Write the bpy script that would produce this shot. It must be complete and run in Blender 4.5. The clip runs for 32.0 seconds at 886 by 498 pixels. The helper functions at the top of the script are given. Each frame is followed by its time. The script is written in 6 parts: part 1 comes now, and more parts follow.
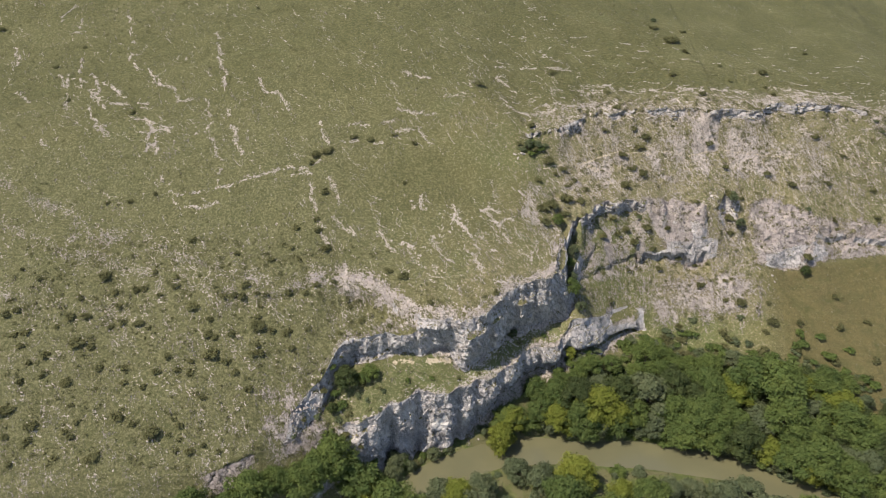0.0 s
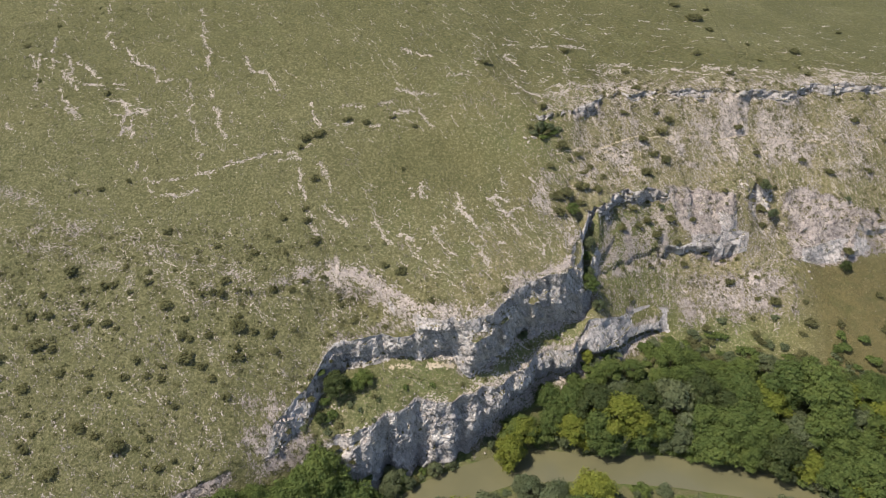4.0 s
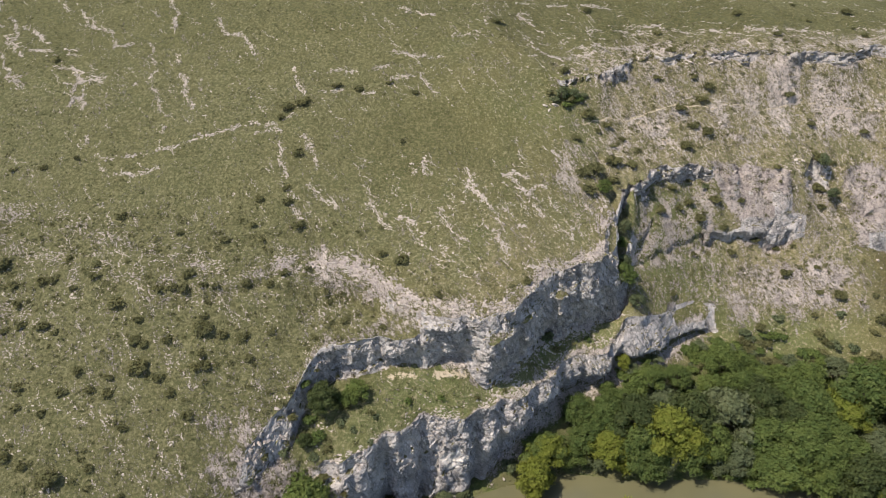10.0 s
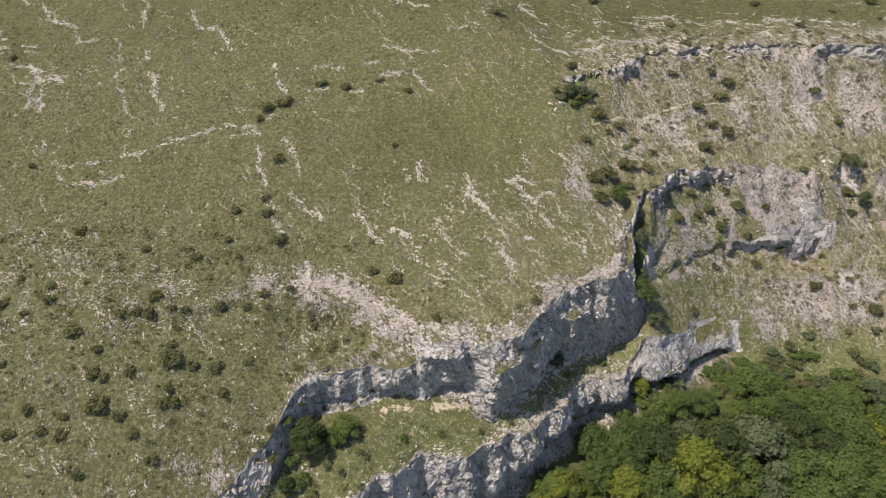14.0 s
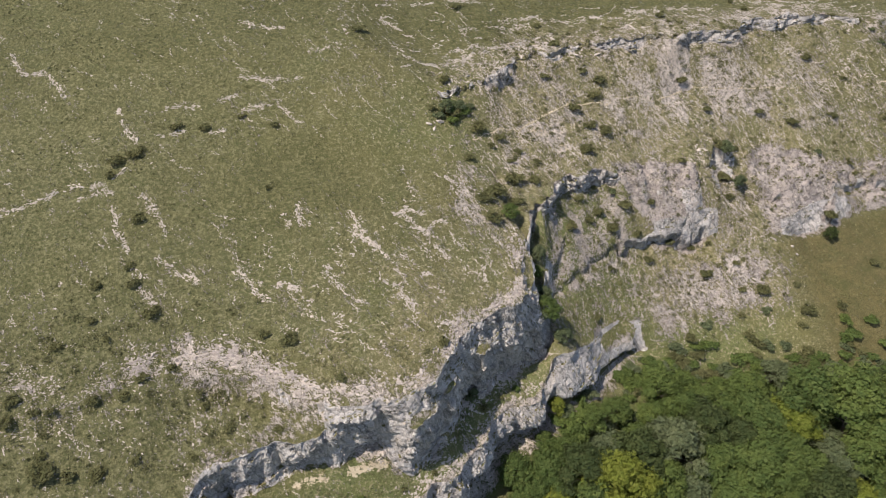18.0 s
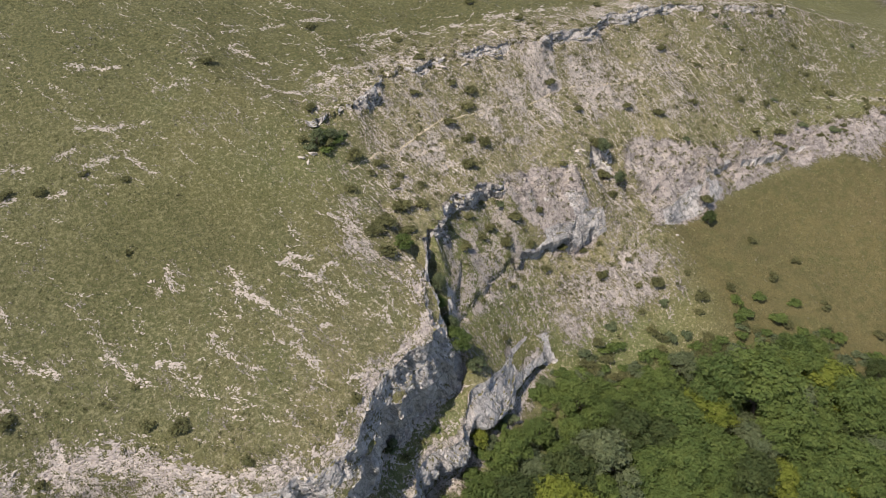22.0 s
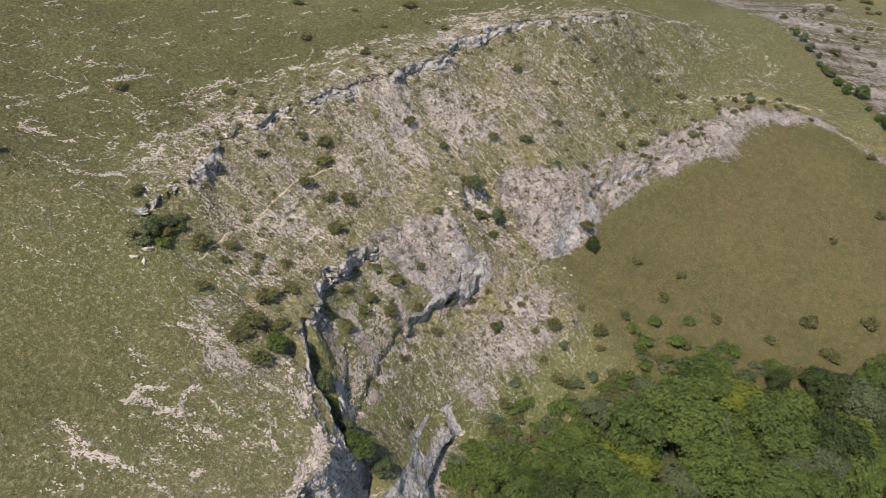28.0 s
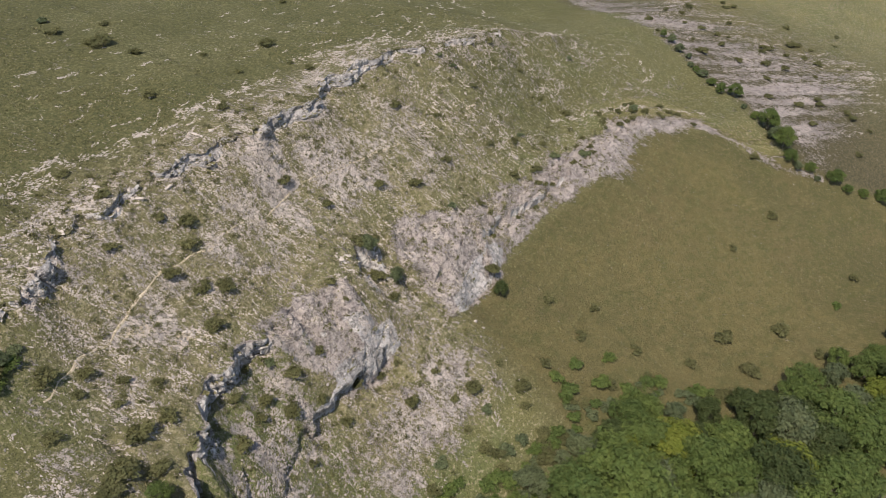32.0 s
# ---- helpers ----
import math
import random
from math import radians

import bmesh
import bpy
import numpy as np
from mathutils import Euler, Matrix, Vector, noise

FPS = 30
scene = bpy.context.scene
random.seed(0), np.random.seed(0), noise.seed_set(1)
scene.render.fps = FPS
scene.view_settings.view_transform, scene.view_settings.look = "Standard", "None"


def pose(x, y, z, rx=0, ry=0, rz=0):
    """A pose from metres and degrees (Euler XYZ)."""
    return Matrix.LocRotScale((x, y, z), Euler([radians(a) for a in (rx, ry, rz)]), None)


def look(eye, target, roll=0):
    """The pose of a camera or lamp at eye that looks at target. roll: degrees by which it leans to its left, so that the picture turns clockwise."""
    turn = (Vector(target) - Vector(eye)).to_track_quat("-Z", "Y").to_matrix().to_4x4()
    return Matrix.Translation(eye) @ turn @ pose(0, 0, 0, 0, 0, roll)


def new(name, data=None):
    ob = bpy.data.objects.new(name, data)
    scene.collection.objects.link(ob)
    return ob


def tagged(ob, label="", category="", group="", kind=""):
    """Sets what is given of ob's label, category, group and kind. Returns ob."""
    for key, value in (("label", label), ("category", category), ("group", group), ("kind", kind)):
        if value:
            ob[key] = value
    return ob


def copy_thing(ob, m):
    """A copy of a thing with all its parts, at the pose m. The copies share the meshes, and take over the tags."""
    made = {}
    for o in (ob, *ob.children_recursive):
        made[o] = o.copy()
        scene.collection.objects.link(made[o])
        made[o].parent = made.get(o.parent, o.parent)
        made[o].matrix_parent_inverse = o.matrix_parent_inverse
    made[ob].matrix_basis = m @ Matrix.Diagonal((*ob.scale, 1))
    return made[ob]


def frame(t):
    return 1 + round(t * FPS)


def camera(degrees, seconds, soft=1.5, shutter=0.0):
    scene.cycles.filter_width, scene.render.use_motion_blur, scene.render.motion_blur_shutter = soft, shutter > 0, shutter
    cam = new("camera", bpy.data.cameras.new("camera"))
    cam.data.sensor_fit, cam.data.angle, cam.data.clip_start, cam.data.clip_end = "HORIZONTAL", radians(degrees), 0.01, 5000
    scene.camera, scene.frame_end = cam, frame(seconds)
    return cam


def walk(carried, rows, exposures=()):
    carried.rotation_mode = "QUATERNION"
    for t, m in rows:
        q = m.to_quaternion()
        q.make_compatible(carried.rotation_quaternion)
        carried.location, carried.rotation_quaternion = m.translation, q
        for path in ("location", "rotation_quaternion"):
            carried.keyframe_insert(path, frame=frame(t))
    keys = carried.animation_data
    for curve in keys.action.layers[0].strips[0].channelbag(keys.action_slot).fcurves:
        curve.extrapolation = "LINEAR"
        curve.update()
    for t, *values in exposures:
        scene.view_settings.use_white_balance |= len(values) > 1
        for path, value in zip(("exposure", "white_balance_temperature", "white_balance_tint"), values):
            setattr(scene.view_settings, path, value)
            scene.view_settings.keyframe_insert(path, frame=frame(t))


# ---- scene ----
cam = camera(61.58, 32.0, soft=0.6)
PATH = [
    (0, pose(9.17, -101.50, 80.52, 53.260, -0.608, 0.231)),
    (0.5, pose(9.32, -100.50, 79.48, 53.315, -0.576, 0.302)),
    (1, pose(9.50, -99.38, 78.38, 53.347, -0.552, 0.402)),
    (1.5, pose(9.65, -98.16, 77.22, 53.366, -0.516, 0.484)),
    (2, pose(9.77, -96.93, 76.03, 53.393, -0.454, 0.540)),
    (2.5, pose(9.87, -95.68, 74.81, 53.429, -0.392, 0.595)),
    (3, pose(9.95, -94.41, 73.58, 53.458, -0.346, 0.642)),
    (3.5, pose(10.04, -93.16, 72.37, 53.482, -0.291, 0.686)),
    (5.5, pose(9.24, -88.26, 68.06, 53.407, -0.234, 0.356)),
    (6, pose(9.13, -87.04, 66.75, 53.503, -0.205, 0.314)),
    (6.5, pose(8.96, -85.89, 65.44, 53.614, -0.195, 0.260)),
    (7, pose(8.78, -84.75, 64.17, 53.714, -0.171, 0.191)),
    (7.5, pose(8.60, -83.60, 62.93, 53.801, -0.141, 0.119)),
    (8, pose(8.43, -82.44, 61.74, 53.868, -0.130, 0.068)),
    (8.5, pose(8.29, -81.29, 60.60, 53.916, -0.134, 0.038)),
    (9, pose(8.20, -80.15, 59.45, 53.965, -0.134, 0.041)),
    (9.5, pose(8.17, -79.03, 58.27, 54.030, -0.122, 0.072)),
    (10, pose(8.13, -77.91, 57.07, 54.104, -0.109, 0.101)),
    (10.5, pose(8.06, -76.75, 55.86, 54.177, -0.106, 0.099)),
    (11, pose(7.96, -75.56, 54.61, 54.263, -0.100, 0.071)),
    (11.5, pose(7.90, -74.34, 53.48, 54.312, -0.084, 0.070)),
    (12, pose(7.88, -73.10, 52.59, 54.302, -0.070, 0.105)),
    (12.5, pose(7.84, -72.02, 52.12, 54.339, -0.057, 0.101)),
    (13, pose(7.77, -70.91, 52.06, 54.378, -0.036, 0.115)),
    (13.5, pose(7.65, -69.77, 52.27, 54.298, -0.049, -0.077)),
    (14, pose(7.54, -68.58, 52.55, 54.139, -0.030, -0.642)),
    (14.5, pose(7.42, -67.38, 52.92, 53.909, 0.016, -1.477)),
    (16.5, pose(6.85, -63.42, 53.85, 53.354, 0.345, -8.349)),
    (17, pose(6.82, -62.29, 54.20, 53.122, 0.354, -9.577)),
    (17.5, pose(6.80, -61.19, 54.41, 52.939, 0.356, -10.926)),
    (18, pose(6.79, -60.14, 54.45, 52.858, 0.386, -12.406)),
    (18.5, pose(6.80, -59.11, 54.40, 52.824, 0.436, -13.925)),
    (19, pose(6.76, -58.09, 54.30, 52.817, 0.475, -15.472)),
    (19.5, pose(6.57, -57.11, 54.11, 52.886, 0.493, -17.099)),
    (20, pose(6.27, -56.12, 53.87, 53.000, 0.491, -18.797)),
    (20.5, pose(6.00, -55.11, 53.61, 53.111, 0.469, -20.502)),
    (21, pose(5.84, -54.10, 53.44, 53.171, 0.436, -22.157)),
    (21.5, pose(5.79, -53.13, 53.43, 53.147, 0.409, -23.753)),
    (22, pose(5.83, -52.16, 53.50, 53.081, 0.400, -25.308)),
    (22.5, pose(5.94, -51.20, 53.56, 53.026, 0.418, -26.832)),
    (23, pose(6.07, -50.25, 53.54, 53.024, 0.439, -28.325)),
    (23.5, pose(6.19, -49.29, 53.42, 53.090, 0.450, -29.804)),
    (24, pose(6.32, -48.32, 53.29, 53.184, 0.461, -31.291)),
    (24.5, pose(6.46, -47.30, 53.23, 53.250, 0.436, -32.762)),
    (25, pose(6.70, -46.18, 53.23, 53.263, 0.357, -34.125)),
    (25.5, pose(7.08, -44.96, 53.26, 53.238, 0.283, -35.309)),
    (26, pose(7.58, -43.69, 53.25, 53.219, 0.249, -36.352)),
    (26.5, pose(8.10, -42.42, 53.21, 53.212, 0.228, -37.317)),
    (28.5, pose(11.12, -36.65, 53.22, 52.949, -0.255, -40.265)),
    (29, pose(11.97, -35.09, 53.43, 52.816, -0.302, -41.855)),
    (29.5, pose(12.84, -33.61, 53.56, 52.728, -0.288, -43.898)),
    (30, pose(13.74, -32.24, 53.58, 52.724, -0.233, -45.883)),
    (30.5, pose(14.65, -30.94, 53.56, 52.774, -0.183, -47.390)),
    (31, pose(15.62, -29.67, 53.51, 52.833, -0.162, -48.577)),
    (31.5, pose(16.66, -28.36, 53.44, 52.892, -0.153, -49.701)),
    (32, pose(17.73, -27.02, 53.32, 52.979, -0.133, -50.870)),
]
walk(cam, PATH, exposures=((0, 0.93, 6650, 14), (14, 0.90, 6650, 14), (20, 0.86, 6650, 14), (26, 0.83, 6650, 14), (32, 0.75, 6650, 14)))

# ---- world, sun ----
SUN_ELEV, SUN_AZ = radians(61), radians(198)   # azimuth of the sun in the plan, from +x anticlockwise
world = bpy.data.worlds.new("sky")
scene.world = world
world.use_nodes = True
wn = world.node_tree.nodes
sky = wn.new("ShaderNodeTexSky")
sky.sky_type, sky.sun_disc = "NISHITA", False
sky.sun_elevation, sky.sun_rotation = SUN_ELEV, radians(90) - SUN_AZ
wn["Background"].inputs["Strength"].default_value = 0.105
world.node_tree.links.new(sky.outputs["Color"], wn["Background"].inputs["Color"])
sun = new("sun", bpy.data.lights.new("sun", "SUN"))
sun.data.energy, sun.data.angle, sun.data.color = 3.75, radians(0.6), (1.0, 0.92, 0.81)
sun_to = Vector((math.cos(SUN_AZ) * math.cos(SUN_ELEV), math.sin(SUN_AZ) * math.cos(SUN_ELEV), math.sin(SUN_ELEV)))
sun.matrix_world = look(sun_to * 300, (0, 0, 0))


# ---- noise on arrays ----
def lattice(ix, iy, iz, seed):
    h = (ix * 374761393 + iy * 668265263 + iz * 1274126177 + seed * 974634777) & 0xFFFFFFFF
    h = ((h ^ (h >> 13)) * 1274126177) & 0xFFFFFFFF
    h = (h ^ (h >> 16)) & 0xFFFFFF
    return h / float(0xFFFFFF) * 2 - 1


def value_noise(p, seed=0):
    i = np.floor(p).astype(np.int64)
    f = p - i
    u = f * f * f * (f * (f * 6 - 15) + 10)
    out = 0
    for a in (0, 1):
        wx = u[:, 0] if a else 1 - u[:, 0]
        for b in (0, 1):
            wy = u[:, 1] if b else 1 - u[:, 1]
            for c in (0, 1):
                wz = u[:, 2] if c else 1 - u[:, 2]
                out = out + wx * wy * wz * lattice(i[:, 0] + a, i[:, 1] + b, i[:, 2] + c, seed)
    return out


def fbm(p, scale, octaves=4, seed=0, gain=0.5):
    q, amp, total = p / scale, 1.0, 0
    for n in range(octaves):
        total = total + amp * value_noise(q + 17.3 * n, seed + n)
        q, amp = q * 2.03, amp * gain
    return total


def smooth(a, b, x):
    t = np.clip((x - a) / (b - a), 0, 1)
    return t * t * (3 - 2 * t)


# ---- terrain: lines along the valley, from the river up to the hilltop, as x: (y, z) ----
SOUTH_BANK = [(-150, -92, -25.3), (-25, -55, -25.3), (0, -31.5, -25.3), (11, -26.5, -25.4), (20, -22.5, -25.4), (31, -21.5, -25.4),
              (45, -22.5, -25.4), (60, -25, -25.4), (70, -30, -25.4), (100, -44, -25.4), (220, -85, -25.4)]
SHORE = [(-150, -82, -26), (-60, -60, -26), (-25, -47, -26), (-10, -35, -26), (2, -24.5, -26), (8, -20.3, -26), (11, -18.8, -26), (16, -16.6, -26),
         (25, -14.3, -26), (32, -15.5, -26), (45, -15.5, -26), (59, -18, -26), (67, -23, -26), (100, -36, -26), (220, -75, -26)]
FOOT = [(-150, -66, -22), (-60, -52, -22), (-25, -41, -22), (-12, -33, -22), (-5, -25.8, -22), (0, -23.6, -25), (4, -21.6, -25.5), (8, -19.2, -25.5),
        (11, -18, -25.5), (14, -15.4, -25.3), (17, -12.6, -23), (20.7, -9.4, -20.3), (26, -4.6, -20), (31, -2.8, -19.8), (33.6, -2.2, -17.5), (37, -0.6, -17.5), (41, 1.6, -18),
        (46.5, 5.4, -18.8), (52, 4, -18.5), (60, 1, -19.5), (70, -1, -19.5), (80, -6, -21.5), (104, -13, -24), (130, -22, -24), (220, -50, -25)]
LEDGE = [(-150, -56, -18), (-60, -42, -17.5), (-25, -34.5, -17), (-14, -28.5, -16.5), (-9, -23, -15.5), (-5, -22.5, -14.1), (-1.6, -21.7, -12.8), (2.4, -19.9, -12.6),
         (6, -17.2, -12.6), (9.5, -16.5, -13), (12.4, -15.3, -13.2), (14.8, -12.8, -13.4), (18.9, -11.5, -13.6), (21.9, -8.4, -13.6), (26, -4.5, -13.8), (30.5, -3.1, -13.9), (32, -2, -13.4),
         (33, -0.6, -10.6), (34.5, 0.4, -10.6), (36, 1.3, -11.2), (38, 2.6, -12.1), (41, 4.6, -13.2), (46, 7.5, -14), (50, 7.8, -15), (57, 5, -17), (65.6, 7, -15.8),
         (80, 3, -17.5), (91, 5, -17), (104, -5, -21.3), (130, -8, -17.5), (220, -40, -20)]
CLIFF_FOOT = [(-150, -50, -14), (-60, -37.5, -14), (-25, -32, -13.6), (-20, -29.5, -13.2), (-13, -24.7, -14), (-9.7, -20.2, -13.5), (-8.5, -16, -11.5),
              (-5, -12.9, -10.2), (2, -11.9, -9.4), (7.3, -11.2, -9.4), (10.8, -10.4, -9.8), (12.2, -11.6, -11.5), (13.6, -12.1, -12.6), (16, -10.3, -12.4),
              (18.6, -8.3, -12), (21.3, -4.2, -12), (24.5, -2, -12.7), (29, 0, -12.3), (32.6, 1, -12.0), (33.8, 2.8, -9.6), (34.6, 5.2, -7.2), (36.5, 8.2, -6.6),
              (40, 10, -7.6), (45, 13, -8.6), (53, 15, -10), (59.5, 17, -10.6), (63, 17, -9.5), (68, 17, -9.5), (75, 15.5, -10.5), (78.5, 17, -11.8)]
CLIFF_FOOT += [(82, 16.5, -11.5), (90, 18.5, -10.5), (99, 19, -9.5), (111, 17, -7.6), (118, 16.5, -8), (126, 17.8, -7), (132, 15.5, -7.6), (138, 11, -8.8), (140, 1, -11.4), (145, -3, -12), (220, -34, -16)]
CLIFF_MID = [(-150, -49, -13.6), (-60, -36.9, -13.6), (-25, -30.3, -13.1), (-20, -27.0, -12.2), (-16, -23.8, -11.4), (-13, -22.0, -9.9), (-9.8, -17.4, -8.4), (-8.2, -14, -6.6),
             (-6.8, -12.4, -5.3), (-1, -11.3, -4.5), (2.4, -11.3, -4.5), (7.3, -10.0, -4.5), (11.3, -10.4, -4.8), (13.5, -11, -5.2), (16.5, -9.1, -4.7),
             (19, -6.8, -4.6), (21.3, -3.4, -4.6), (24.5, -1, -4.6), (29.3, 0.5, -6), (32.5, 1.5, -6), (33.6, 6.5, -4), (37, 11, -4), (45, 17, -5),
             (53, 18.5, -6), (60, 17.7, -6.5), (63, 19, -6), (68, 20, -7.5), (75, 17, -8), (78.6, 18.5, -8), (83, 19.5, -7.5), (90, 20, -9),
             (99, 20, -8.5)]
CLIFF_MID += [(111, 18.5, -6.8), (126, 19, -6), (132, 17, -6.8), (138, 12.6, -8.1), (140.5, 2.5, -10.8), (145, -1.5, -11), (220, -32, -15)]
STEP_FOOT = [(-150, -6, -2), (-60, 2, 0), (-46, 4.5, 0.5), (-30, -2, 0), (-13, -5.5, -2), (-8.7, -4, -2.5), (-3, -5, -3), (0.8, -7.5, -3.5),
             (5, -9.9, -3.6), (9.4, -11, -3.2), (13.3, -11, -3.4), (17, -9.4, -3.4), (20, -5.3, -3), (24.5, -1.7, -3), (29.3, -0.2, -3), (31.9, 5, -1.5),
             (32.9, 11.2, -1), (36, 15.3, -0.4)]
STEP_FOOT += [(40, 18, -0.6), (44.6, 21.3, -0.9), (49, 22.8, -2), (54, 22.4, -3.2), (61, 20, -4.4), (64, 24, -3.5), (68, 24, -5.5), (75, 20, -6.5),
             (78.6, 20.5, -5.5), (83, 22, -5), (90, 22, -7.8), (99, 22, -7), (111, 20, -6.2), (126, 22, -5.6), (132, 19.5, -6.3), (138, 15, -7.6), (141, 5, -10), (145, 1, -10.5), (220, -28, -14)]
EDGE = [(-150, -3, -1), (-60, 4, 1), (-46, 7, 2), (-30, 0, 0.2), (-13, -2.3, -0.9), (-8.7, -0.9, -1), (-2.5, -2.4, -1), (0.7, -5.5, -1.7),
        (5, -8.6, -1.9), (9.4, -10.2, -1.8), (13.3, -10.2, -1.8), (17, -8.7, -1.8), (20.2, -4.3, -1.5), (24.5, -1.4, -1.2), (29, 0, -1), (31.2, 9, 1),
        (36, 16, 1.8)]
EDGE += [(44.3, 22, 1), (52, 24.2, -1), (56, 24.5, -2), (61.5, 23.5, -1.6), (64, 25.2, -0.8), (67, 26, -1), (71, 26.5, -1.8), (76, 27, -3),
        (80, 26, -3.5), (83.5, 24.5, -3.4), (90, 25, -5.5), (99, 24, -6), (111, 22, -6), (126, 24, -5), (132, 22, -5.8), (138, 18, -7), (141.5, 8, -9), (145, 5, -9.5), (220, -24, -13)]
PLATEAU = [(-150, 40, 8), (-90, 30, 9), (-68, 32, 10.5), (-33, 20, 7), (-12, 21, 9), (2, 18, 7), (16, 21, 8), (24, 23.5, 8.2), (30, 24, 6), (36, 27, 5),
           (43, 29, 4.2), (55, 31, 3.4), (66, 35, 4.4), (85, 33, 2.6), (100, 32, 0.5), (114, 29, -4), (126, 30, -4), (145, 24, -5.5), (220, 0, -11)]
SCARP_TOP = [(-150, 62, 13.5), (-90, 57, 14.5), (-33, 47, 16.5), (0, 40, 16.3), (16, 39, 16.3), (26, 30.2, 11), (30, 31.5, 11.2), (34, 33, 11.5),
             (38, 37, 11.5), (43, 39.6, 11.7), (50, 40, 11.5), (63, 41, 12.2), (76, 42.5, 11.3), (87, 46, 11.4), (100, 43.5, 10), (114, 41.5, 8.6),
             (126, 41, 5), (145, 39, -0.7), (220, 32, -7.5)]
HILL = [(-150, 95, 24), (-90, 85, 24), (0, 78, 26), (30, 75, 21), (63, 75, 16), (90, 72, 12), (114, 65, 9), (126, 60, 5), (145, 55, -2), (220, 50, -10)]


def line_at(points, x):
    a = np.array(points, float)
    return np.stack([np.interp(x, a[:, 0], a[:, 1]), np.interp(x, a[:, 0], a[:, 2])], 1)


def soften(values, passes):
    for _ in range(passes):
        values[1:-1] = 0.25 * values[:-2] + 0.5 * values[1:-1] + 0.25 * values[2:]
    return values


xs = np.concatenate([np.arange(-150, -64, 1.5), np.arange(-64, -26, 0.45), np.arange(-26, 27, 0.23), np.arange(27, 38, 0.14), np.arange(38, 68, 0.27),
                     np.arange(68, 130, 0.42), np.arange(130, 221, 1.2)])
level = lambda y, z: np.stack([np.full(len(xs), float(y)), np.full(len(xs), float(z))], 1)
shore = line_at(SHORE, xs)
bank = line_at(SOUTH_BANK, xs)
bed = 0.5 * (shore + bank)
bed[:, 1] = -27.3
hill = line_at(HILL, xs)
crest = hill + np.stack([np.full(len(xs), 75.0), 6 + 0 * xs], 1)
# buttresses and clefts along the cliffs
along = np.stack([xs, 0 * xs, 0 * xs], 1)


def cut_line(points, clefts, wave, seed, cut=1.0):
    line = line_at(points, xs)
    cliff_part = smooth(-26, -18, xs) * smooth(50, 44, xs)
    line[:, 0] += wave * fbm(along, 3.0, 3, seed) * cliff_part
    for c, depth, width in clefts:
        line[:, 0] += cut * depth * np.exp(-(((xs - c) / (width * (1.6 - 0.6 * cut))) ** 2))
    return line


LOWER_CLEFTS = [(-5.6, 1.6, 0.7), (-2.6, 1.0, 0.5), (1.2, 2.4, 0.8), (5.6, 2.2, 0.6), (7.2, 0.5, 0.3), (12.2, 2.0, 0.5), (15.6, 0.8, 0.4), (20.2, 0.8, 0.4), (27.5, 0.6, 0.4)]
MAIN_CLEFTS = [(-3.4, 0.5, 0.4), (0.3, 0.4, 0.3), (5.2, 0.6, 0.35), (10.9, 0.8, 0.5), (17.6, 0.5, 0.3), (22.6, 0.7, 0.5), (26.2, 0.4, 0.3)]
foot = cut_line(FOOT, LOWER_CLEFTS, 0.7, 51)
ledge_top = cut_line(LEDGE, LOWER_CLEFTS, 0.7, 51, 0.5)
cliff_foot = cut_line(CLIFF_FOOT, MAIN_CLEFTS, 0.5, 53)
cliff_mid = cut_line(CLIFF_MID, MAIN_CLEFTS, 0.5, 53)
step_foot = cut_line(STEP_FOOT, MAIN_CLEFTS, 0.5, 55)
edge = cut_line(EDGE, MAIN_CLEFTS, 0.5, 55)
# the rim round the eastern hollow is jagged and of uneven height
jag = smooth(31, 34, xs) * smooth(90, 70, xs)
tooth = fbm(along, 1.3, 3, 57, 0.65)
edge[:, 0] += 1.3 * tooth * jag
step_foot[:, 0] += 1.1 * tooth * jag
step_foot[:, 1] += (0.45 + 1.4 * fbm(along, 2.4, 3, 58)) * jag
step_foot[:, 0] = np.minimum(step_foot[:, 0], edge[:, 0] - 0.25)
step_foot[:, 0] += 0.6 * jag * smooth(52, 48, xs)
# the upper scarp: a broken step of uneven height
scarp_top = line_at(SCARP_TOP, xs)
notches = fbm(np.stack([xs, 0 * xs, 0 * xs], 1), 3.2, 3, 91)
scarp_rise = np.clip(1.25 + 1.3 * notches, 0.5, 2.3) * smooth(24, 29, xs) * smooth(150, 70, xs) + 0.1
corner = fbm(along, 5.0, 2, 95)
scarp_top[:, 0] += (1.1 * np.round(1.8 * corner) / 1.2 + 0.5 * tooth) * smooth(24, 29, xs)
scarp_foot = scarp_top - np.stack([0.45 + 0.10 * scarp_rise * smooth(24, 29, xs), scarp_rise], 1)
# each row: the line, how many steps lead up to it, and the name of the band that it closes
rows = [(level(-2500, -22), 1, "ground"), (level(-300, -24), 6, "ground"), (bank - [[25, -0.6]], 14, "ground"), (bank, 22, "ground"), (bed, 8, "ground"),
        (shore, 8, "ground"), (foot, 14, "ground"), (ledge_top, 46, "lower"), (cliff_foot, 26, "ground"),
        (cliff_mid, 34, "main"), (step_foot, 34, "main"), (edge, 12, "main"), (line_at(PLATEAU, xs), 64, "ground"),
        (scarp_foot, 44, "ground"), (scarp_top, 16, "scarp"), (hill, 64, "ground"), (crest, 50, "ground"),
        (level(600, 30), 20, "ground"), (level(3000, 30), 4, "ground")]
sheet, bands = [], []
previous = None
